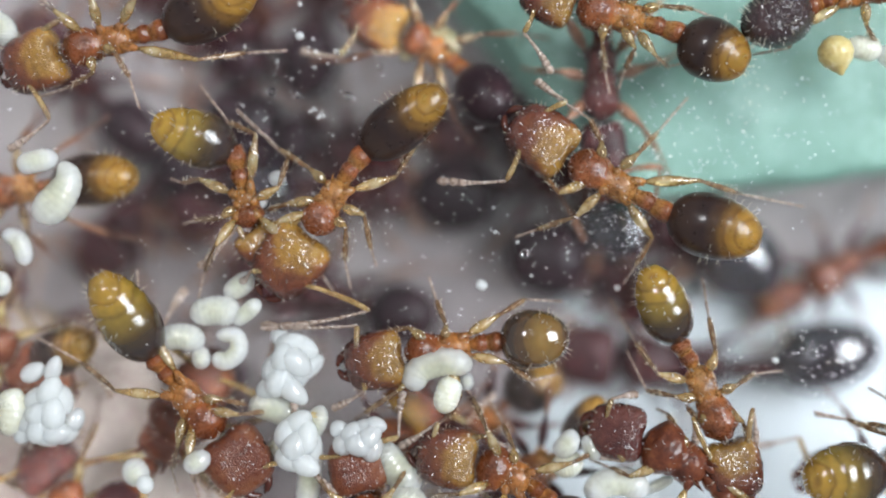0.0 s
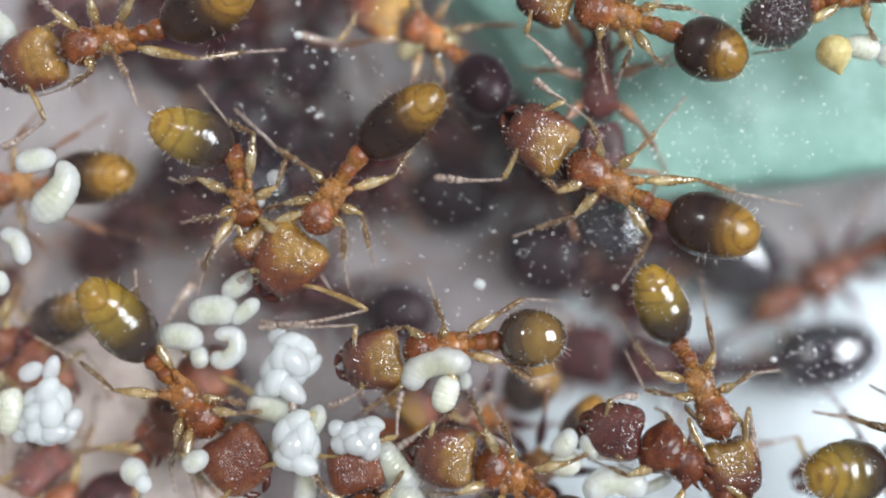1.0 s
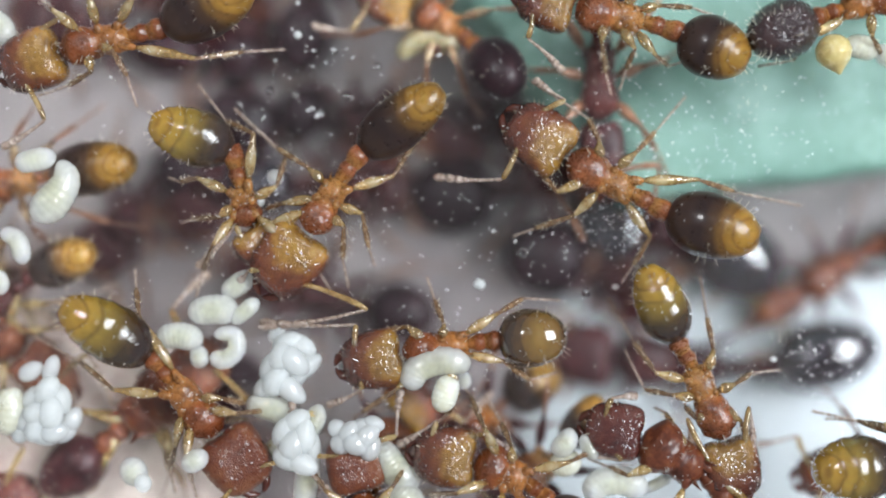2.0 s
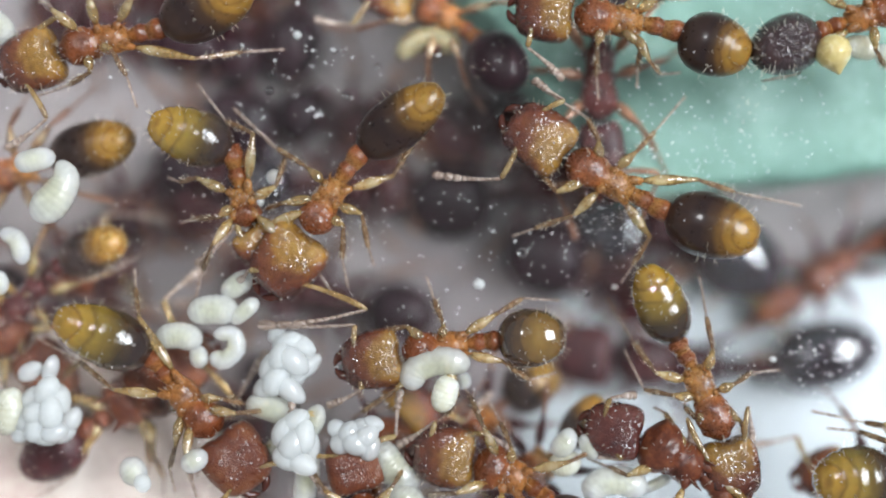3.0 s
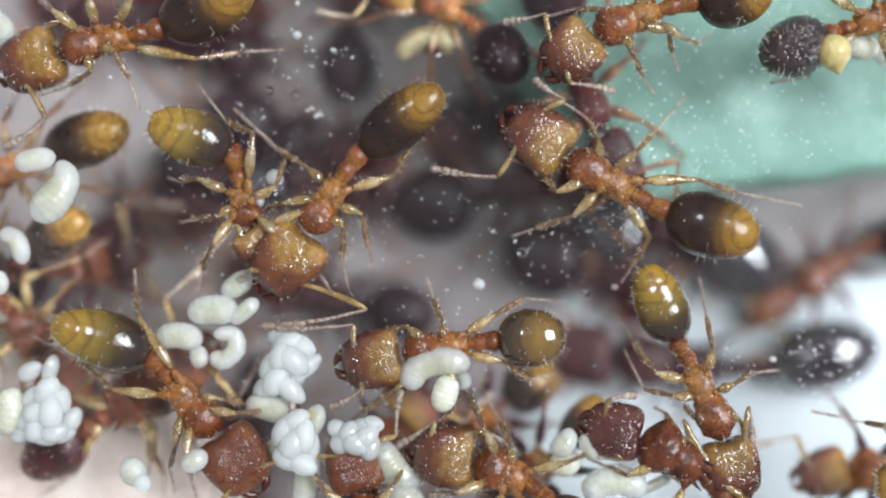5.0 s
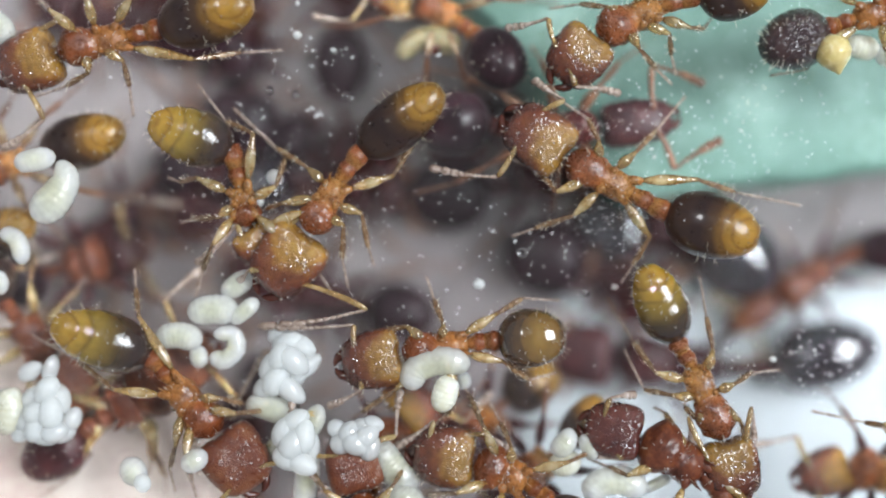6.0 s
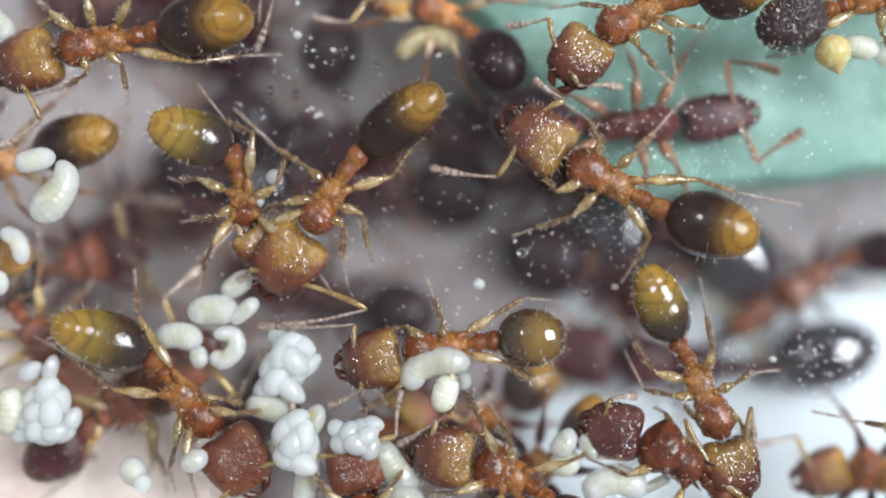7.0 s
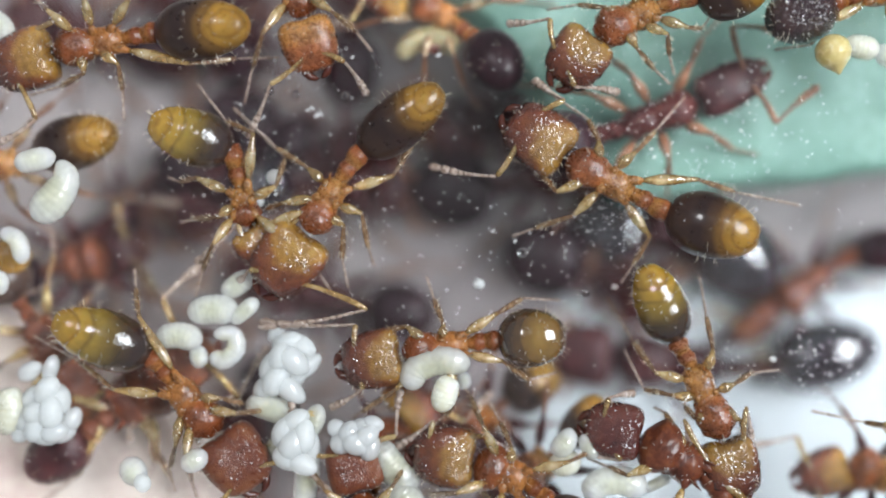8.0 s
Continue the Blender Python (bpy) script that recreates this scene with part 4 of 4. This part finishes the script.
larva("small milky larva lying on the glass", [(345, 612), (352, 632), (350, 652)], 0.17, ribs=7, thin=0.8)
larva("pale larva with a brown gut", [(436, 712), (478, 722), (528, 742)], 0.24, ribs=8, gut=(458, 716), thin=0.7)
larva("upright pale larva with a brown gut", [(566, 716), (554, 748), (536, 775)], 0.2, ribs=8, gut=(556, 736), lift=0.3)
larva("long pale larva hanging from the egg heap", [(552, 770), (545, 825), (536, 905)], 0.22, ribs=10, gut=(542, 855))
larva("small cream larva among the eggs", [(470, 792), (492, 790), (520, 786)], 0.17, CREAM, ribs=6, gut=(485, 790))
larva("milky larva lying among the eggs", [(668, 782), (692, 826), (738, 864)], 0.29, ribs=10, thin=0.7)
larva("milky larva under the egg heap", [(690, 856), (715, 884), (740, 924)], 0.33, ribs=9)
larva("arched milky larva lying over another", [(724, 690), (738, 654), (782, 638), (832, 646)], 0.26, ribs=11, lift=0.35, thin=0.75)
larva("short cream larva under an arched one", [(798, 664), (788, 695), (778, 730)], 0.23, CREAM, lift=0.4, ribs=7, thin=0.75)
larva("small glassy larva beside an arched one", [(812, 660), (822, 672), (818, 690)], 0.12, ribs=6)
larva("cream larva held by an ant", [(972, 828), (1000, 820), (1028, 815)], 0.24, CREAM, ribs=8, thin=0.8)
larva("pale larva held by an ant", [(1010, 758), (1000, 785), (975, 800)], 0.2, LARVA, ribs=7, lift=0.25)
larva("glassy larva in an ant's jaws", [(1030, 770), (1040, 792), (1055, 812)], 0.13, ribs=8, lift=0.35)
larva("curled milky larva with a shining ringed back", [(1040, 885), (1062, 856), (1105, 852), (1142, 872)], 0.26, ribs=12, thin=0.75)
larva("slim glassy larva beside a curled one", [(1135, 868), (1160, 858), (1186, 842)], 0.1, ribs=7)
larva("pale egg-shaped larva on the glass", [(322, 828), (344, 816), (366, 802)], 0.19, lift=0.75, ribs=6, thin=0.8)
larva("pale egg-shaped larva on the glass", [(222, 812), (236, 835), (250, 858)], 0.24, ribs=6, thin=0.8)
larva("small white larva leaning on another", [(246, 840), (252, 855), (256, 872)], 0.15, EGG, ribs=6, lift=0.3, thin=0.8)
larva("yellowish pupa with a brown spot", [(1486, 132), (1478, 104), (1466, 62)], 0.36, PUPA, lift=0.5, name="pupa", ribs=5, thin=0.3, fat=0.9)
larva("pale larva beside a yellowish pupa", [(1490, 78), (1525, 84), (1556, 92)], 0.22, CREAM, ribs=8)
larva("pale larva beside a yellowish pupa", [(1550, 84), (1575, 100), (1600, 96)], 0.22, ribs=8)
larva("cream larva with a dark mouth on the foam block", [(705, 105), (735, 75), (780, 70), (808, 95)], 0.24, TAN, ground=BLOCK - 0.1, ribs=10, lift=0.1, gut=(765, 85), gut_mat=JAW)
larva("cloudy larva behind the egg heap", [(4, 690), (20, 720), (8, 770)], 0.26, CREAM, ribs=8, thin=0.8)


egg_cluster("heap of glassy white eggs on the glass", [
    (84, 692, 0.36, 0.31, 0.224, 62), (106, 706, 0.28, 0.28, 0.202, -68), (62, 704, 0.25, 0.27, 0.202, 42), (48, 736, 0.22, 0.33, 0.213, 66), (40, 762, 0.2, 0.24, 0.168, 56),
    (90, 730, 0.44, 0.31, 0.224, 84), (78, 768, 0.24, 0.29, 0.213, -24), (96, 764, 0.32, 0.27, 0.202, 14), (68, 728, 0.36, 0.29, 0.213, 34), (62, 758, 0.34, 0.27, 0.19, 72)])
egg_cluster("tall heap of white eggs stuck together", [
    (510, 608, 0.3, 0.3, 0.213, 20), (534, 613, 0.3, 0.28, 0.19, -28), (498, 632, 0.42, 0.3, 0.224, 76), (520, 640, 0.46, 0.32, 0.224, -42), (543, 648, 0.24, 0.31, 0.179, 38),
    (480, 650, 0.3, 0.31, 0.202, 70), (490, 672, 0.42, 0.33, 0.224, 58), (513, 690, 0.42, 0.34, 0.202, -40), (472, 684, 0.24, 0.28, 0.19, 48), (520, 668, 0.26, 0.27, 0.19, 28)])
egg_cluster("heap of white eggs stuck together", [
    (524, 748, 0.6, 0.3, 0.218, 42), (503, 766, 0.6, 0.29, 0.218, 72), (538, 772, 0.7, 0.32, 0.207, 84), (518, 786, 0.72, 0.3, 0.23, 58), (508, 812, 0.64, 0.28, 0.207, -34),
    (534, 820, 0.68, 0.31, 0.207, -28), (549, 795, 0.56, 0.33, 0.172, 80)])
egg_cluster("low heap of glassy white eggs held against a larva", [
    (596, 758, 0.58, 0.17, 0.165, 10), (618, 766, 0.68, 0.23, 0.189, 62), (606, 784, 0.62, 0.23, 0.201, 22), (630, 786, 0.74, 0.26, 0.212, -32), (650, 771, 0.74, 0.25, 0.189, 44),
    (661, 751, 0.66, 0.2, 0.153, -12), (655, 792, 0.66, 0.25, 0.189, 70), (640, 756, 0.63, 0.2, 0.165, 30)], clear=True)
egg_cluster("pair of pale eggs beside the heap", [(54, 657, 0.2, 0.26, 0.17, 30), (90, 652, 0.3, 0.26, 0.15, 70), (128, 742, 0.2, 0.24, 0.17, 60), (112, 768, 0.2, 0.24, 0.16, 20)], clear=True)
egg_cluster("single white egg at the heap", [(490, 588, 0.2, 0.22, 0.14, 62)])

# ---- dust on the glass ----
def motes(name, label, spans, mat, r0, r1, seed):
    """Tiny crumbs lying on the glass, in drifts. spans: (u, v, du, dv, how many)."""
    rng = random.Random(seed)
    pieces = []
    for u, v, du, dv, many in spans:
        for _ in range(many):
            q = spot(rng.gauss(u, du), rng.gauss(v, dv), 0)
            r = rng.uniform(r0, r1) * (1.8 if rng.random() < 0.06 else 1)
            turn, long = rng.uniform(0, 6.28), rng.uniform(1, 1.9)
            pts = [q + Vector((math.cos(turn), math.sin(turn), 0)) * r * long * k + Vector((0, 0, r * 0.7)) for k in (-1, -0.3, 0.4, 1)]
            pieces.append(tube(pts, [r * 0.3, r, r * rng.uniform(0.6, 1), r * 0.25], 6))
    ob = part(name, shape(name, pieces, mat), None, Matrix())
    return tagged(ob, label, "dust", "", "stuff")


motes("dust", "white dust specks strewn over the glass", [(784, 441, 450, 260, 420), (1070, 410, 50, 40, 90), (1440, 640, 60, 45, 90), (740, 430, 90, 90, 80), (540, 200, 70, 70, 50), (1300, 200, 130, 80, 240), (1150, 330, 90, 50, 90), (420, 330, 90, 60, 60), (1250, 700, 60, 60, 50), (880, 640, 60, 40, 40), (1050, 230, 60, 80, 60)], DUST_AND_GLINT, 0.005, 0.013, 61)
motes("dried_droplets", "pale dried droplet marks on the glass", [(540, 110, 90, 80, 26), (560, 200, 10, 8, 10), (850, 503, 1, 1, 2), (930, 450, 60, 40, 5)], DUST_AND_GLINT, 0.016, 0.03, 62)


def grain(label, u, v, r, mat=None):
    """A single round crumb on the glass, or a ball painted as a highlight."""
    q = spot(u, v, r * 0.85)
    body = uneven(ball((r, r * 0.92, r * 0.85), (0, 0, 0), 14, 9), r * 1.2, r * 0.12, u)
    ob = part("grain", shape("grain", [body], mat or EGG), None, Matrix.Translation(q * MM))
    return tagged(ob, label, "grain", "grains on the glass")


# The ball at (486, 313) stands in for a gaster's blurred highlight; the rest are grains.
for u, v, r in ((848, 503, 0.105), (486, 313, 0.15), (526, 62, 0.075), (1368, 636, 0.06), (1088, 508, 0.06), (600, 648, 0.07)):
    grain("round white grain or highlight stand-in on the glass", u, v, r)
def droplet(u, v, r):
    """A flat clear drop dried on the glass."""
    q = spot(u, v, 0.0)
    ob = part("droplet", shape("droplet", [ball((r, r, r * 0.3), (0, 0, r * 0.3), 16, 10)], GLASS), None, Matrix.Translation(q * MM))
    return tagged(ob, "small clear flat droplet on the glass", "droplet", "droplets on the glass")


for u, v, r in ((477, 161, 0.085), (523, 168, 0.075), (611, 169, 0.08), (440, 90, 0.07), (482, 132, 0.05), (592, 92, 0.06), (925, 448, 0.1), (1036, 518, 0.09), (668, 118, 0.06)):
    droplet(u, v, r)
# pale ball put here in place of a soft pinkish highlight
grain("round pale ball painted as a blurred highlight", 456, 357, 0.12)


# ---- what moves ----
def drive(key, rows):
    """Key an ant along rows of (seconds, u, v of its thorax, turn in degrees from the pose in which it was built)."""
    a = ANTS[key]
    done = []
    for t, u, v, turn in rows:
        q = spot(u, v, a["ground"] + 0.42)
        done.append((t, pose(q.x * MM, q.y * MM, a["ground"] * MM, 0, 0, a["heading"] + turn)))
    walk(a["ant"], done)


def swing(ob, rows):
    """Turn a part about the upright line through its joint, by rows of (seconds, degrees) or (seconds, degrees, degrees that it lifts)."""
    m = ob.matrix_basis.copy()
    loc, rot = m.translation.copy(), m.to_3x3().to_4x4()
    walk(ob, [(t, Matrix.Translation(loc) @ pose(0, 0, 0, 0, 0, d) @ rot @ pose(0, 0, 0, 0, -sum(lift), 0)) for t, d, *lift in rows])


def sway(key, size, seed):
    """The feelers of a resting ant play a little."""
    rng = random.Random(seed)
    for k, ob in ANTS[key]["antenna"].items():
        swing(ob, [(0.8 * i, size * rng.uniform(-1, 1)) for i in range(11)])


def stride(key, spans, size=14, beat=0.3):
    """The legs of a walking ant swing in two sets of three while it walks."""
    for k, ob in ANTS[key]["leg"].items():
        sign = 1 if k in ("fl", "mr", "hl") else -1
        rows = [(0.0, 0.0)]
        for a, b in spans:
            n = max(2, int((b - a) / beat))
            for i in range(n + 1):
                t = a + (b - a) * i / n
                d = 0 if i in (0, n) else sign * size * (1 if i % 2 else -1)
                if t > rows[-1][0] + 0.05:
                    rows.append((t, d))
        if rows[-1][0] < 7.95:
            rows.append((8.0, 0.0))
        swing(ob, rows)


def shifted(key, rows):
    """Key an ant by how far its plan place and turn differ from those in which it was built."""
    a = ANTS[key]
    p = a["ant"].matrix_basis.translation / MM
    done = []
    for t, du, dv, turn in rows:
        done.append((t, pose((p.x + du * 0.01) * MM, (p.y - dv * 0.01) * MM, p.z * MM, 0, 0, a["heading"] + turn)))
    walk(a["ant"], done)


def motions():
    swing(ANTS["a"]["gaster"], [(0, 0, 0), (4.7, 0, 0), (5.8, -8, 4), (6.4, -14, 6), (7, -17, 7), (8, -20, 8)])
    swing(ANTS["a"]["leg"]["ml"], [(0, 8, 52), (4.8, 8, 52), (5.7, 0, 0), (8, -4, 0)])
    shifted("a", [(0, 0, 0, 0), (5.0, 0, 0, 0), (5.8, -2, 2, 0), (6.5, -6, -2, 0), (7.0, -5, 3, -1), (8, -10, 3, -2)])
    swing(ANTS["v"]["gaster"], [(0, -37, 8), (0.5, -35, 8), (1.0, -29, 8), (1.5, -16, 6), (1.7, -13, 5), (2.8, -3, 2), (3.5, 0, 0), (4.5, 2, 0), (6, 3, 0), (8, 1, 0)])
    drive("d", [(0, 1076, 24, -13), (1, 1074, 25, -13), (1.7, 1078, 27, -12), (2.8, 1075, 33, -8), (3.2, 1078, 37, -6), (3.6, 1080, 41, 0), (4.0, 1090, 40, 6), (4.4, 1096, 40, 15),
                (4.7, 1103, 39, 18), (5.8, 1112, 38, 23), (6.5, 1112, 36, 24), (8, 1108, 38, 24)])
    swing(ANTS["d"]["head"], [(0, -22), (1.7, -18), (2.8, -10), (3.6, 0), (4.4, 8), (5.8, 16), (6.5, 20), (8, 20)])
    stride("d", [(2.4, 5.2)])
    shifted("e", [(0, -16, -36, 0), (1, -12, -36, 0), (1.7, -6, -26, 0), (2.8, 3, 10, 2), (3.5, 2, 0, 0), (4.0, 6, 4, 0), (4.4, 16, 16, 2), (5.8, 20, 6, 0), (6.2, 20, 0, 0), (6.6, 13, -14, -2), (7.0, 17, -22, -2),
                  (7.5, 30, -30, -2), (8, 33, -36, -2)])
    drive("r", [(0, 1058, 144, -91), (2.5, 1059, 145, -91), (4.5, 1055, 147, -90), (4.8, 1048, 156, -82), (5.3, 1010, 192, -40), (5.8, 982, 225, 2), (6.2, 1011, 229, -3), (6.6, 1066, 232, -12), (6.8, 1099, 229, -4),
                (7.0, 1132, 222, 2), (7.5, 1142, 216, 12), (8, 1166, 206, 19)])
    stride("r", [(4.6, 8.0)], 18, 0.25)
    shifted("t", [(0, -27, 66, 0), (0.5, -27, 58, 0), (1.0, -25, 46, -2), (1.7, -8, 26, 0), (2.8, 2, 12, 0), (3.5, 0, 0, 0), (4.4, 10, -8, 0), (5.0, 6, -6, 0), (5.8, -1, 1, 0), (6.5, -1, 4, 0), (8, -6, 6, 0)])
    shifted("u", [(0, 2, 0, 0), (1.0, 0, -3, 0), (1.7, 2, -10, 2), (2.8, 6, -18, 7), (3.0, 6, -32, 9), (3.2, 10, -40, 12), (3.6, 10, -44, 14), (4.4, 2, -40, 13), (4.7, 0, -38, 13), (5.8, -8, -42, 10), (6.6, -22, -44, 9), (8, -26, -42, 9)])
    shifted("w", [(0, -78, 182, 0), (0.6, -76, 158, 0), (1.0, -74, 120, 0), (1.5, -80, 47, 0), (1.7, -84, 33, 0), (2.3, -62, 10, 0), (2.8, -40, 0, 0), (3.2, -4, -4, 0), (3.6, 0, -8, 0), (4.0, -26, -20, 6),
                  (4.7, -50, -8, 6), (5.3, -110, -36, 6), (5.8, -170, -38, 4), (6.6, -190, 20, 0), (8, -195, 20, 0)])
    stride("w", [(0, 1.7), (2.0, 3.2), (3.6, 6.0)])
    shifted("x", [(0, 58, 66, 22), (1.0, 56, 56, 18), (1.7, 40, 30, 8), (2.8, 0, 0, 0), (5, 2, -2, 0), (8, 4, -2, 2)])
    shifted("x2", [(0, 0, 0, 0), (1.2, -4, 6, 0), (1.7, -20, 24, 0), (2.8, -190, 190, -10), (8, -196, 196, -10)])
    shifted("aa", [(0, -75, 0, 20), (1.5, -60, -10, 15), (2.8, -45, -20, 8), (3.6, -35, -25, 4), (4.2, -15, -25, 0), (5.8, 8, -8, 0), (6.6, 20, -4, 0), (7.5, 26, -2, -3), (8, 30, -4, -6)])
    shifted("bb", [(0, 0, -330, 0), (5.8, 0, -330, 0), (6.6, -5, -215, 4), (7.0, -8, -160, 5), (7.5, -8, -70, 4), (8, 0, 0, 0)])
    stride("bb", [(5.8, 8.0)], 14, 0.25)
    shifted("k", [(0, 0, -4, 0), (1.0, 6, -8, 0), (1.7, 22, -10, -2), (2.8, 26, 14, -4), (3.2, 34, 20, -5), (3.6, 66, 36, -7), (4.0, 88, 44, -8), (4.7, 120, 44, -10), (5.8, 162, 58, -10), (8, 168, 62, -10)])
    stride("k", [(1.0, 5.8)])
    shifted("o", [(0, 60, -25, -4), (1.7, 55, -20, 0), (2.8, 52, -22, 2), (3.5, 58, -26, 2), (4.5, 56, -26, 3), (5.8, 8, -6, 0), (6.5, 0, 0, 0), (8, 0, 10, 4)])
    shifted("p", [(0, 0, 0, 0), (1.7, -4, 4, 0), (3.5, -10, 16, 2), (4.5, -48, 20, 2), (4.8, -45, 18, 2), (5.8, -15, 4, 0), (6.5, 0, -4, 0), (8, 0, -4, 0)])
    shifted("s1", [(0, -18, 28, 0), (0.5, -10, 48, 8), (1.0, -30, 40, 4), (1.7, -10, -22, -4), (2.8, -50, -2, 0), (3.2, -38, -2, 0), (3.6, -4, 2, 0), (4.4, 26, 32, 6), (4.7, 38, 40, 8), (5.8, 44, 42, 8), (6.2, 16, 22, 4), (6.6, 6, 2, 0),
                   (7.0, 30, 12, 0), (7.5, 32, 28, 4), (8, 50, 46, 8)])
    shifted("s6", [(0, 0, 0, 0), (1.2, 2, 2, 0), (1.7, 14, 0, 0), (2.8, 110, 10, 10), (8, 112, 12, 10)])
    shifted("d2", [(0, 0, 0, 0), (0.9, 0, 0, 0), (1.6, 22, -58, 0), (2.8, 24, -62, 0), (3.4, 6, -30, 0), (4.4, 0, 0, 0), (8, 0, 0, 0)])
    shifted("s7", [(0, -260, 60, 0), (2.0, -250, 60, 0), (3.0, -40, 20, 0), (4.0, -4, 2, 0), (6.0, -10, -8, 0), (8, -14, -10, 0)])
    shifted("s3", [(0, -50, 10, 0), (0.5, -20, -40, 12), (1.0, 10, -70, 25), (1.7, -30, -80, 30), (2.8, 30, -70, 30), (3.2, 20, -110, 30), (4.7, 18, -105, 30), (6.6, 20, -108, 30), (7.5, 38, -95, 30), (8, -30, -68, 30)])
    swing(ANTS["c"]["antenna"]["l"], [(0, 5), (1.0, 3), (1.5, 3), (3.5, 0), (4.5, -3), (6.5, -3), (8, -4)])
    for i, key in enumerate(("a", "b", "d", "h", "i", "j", "y", "v", "r", "e")):
        sway(key, 3.0 if key not in "dr" else 9.0, 70 + i)


motions()
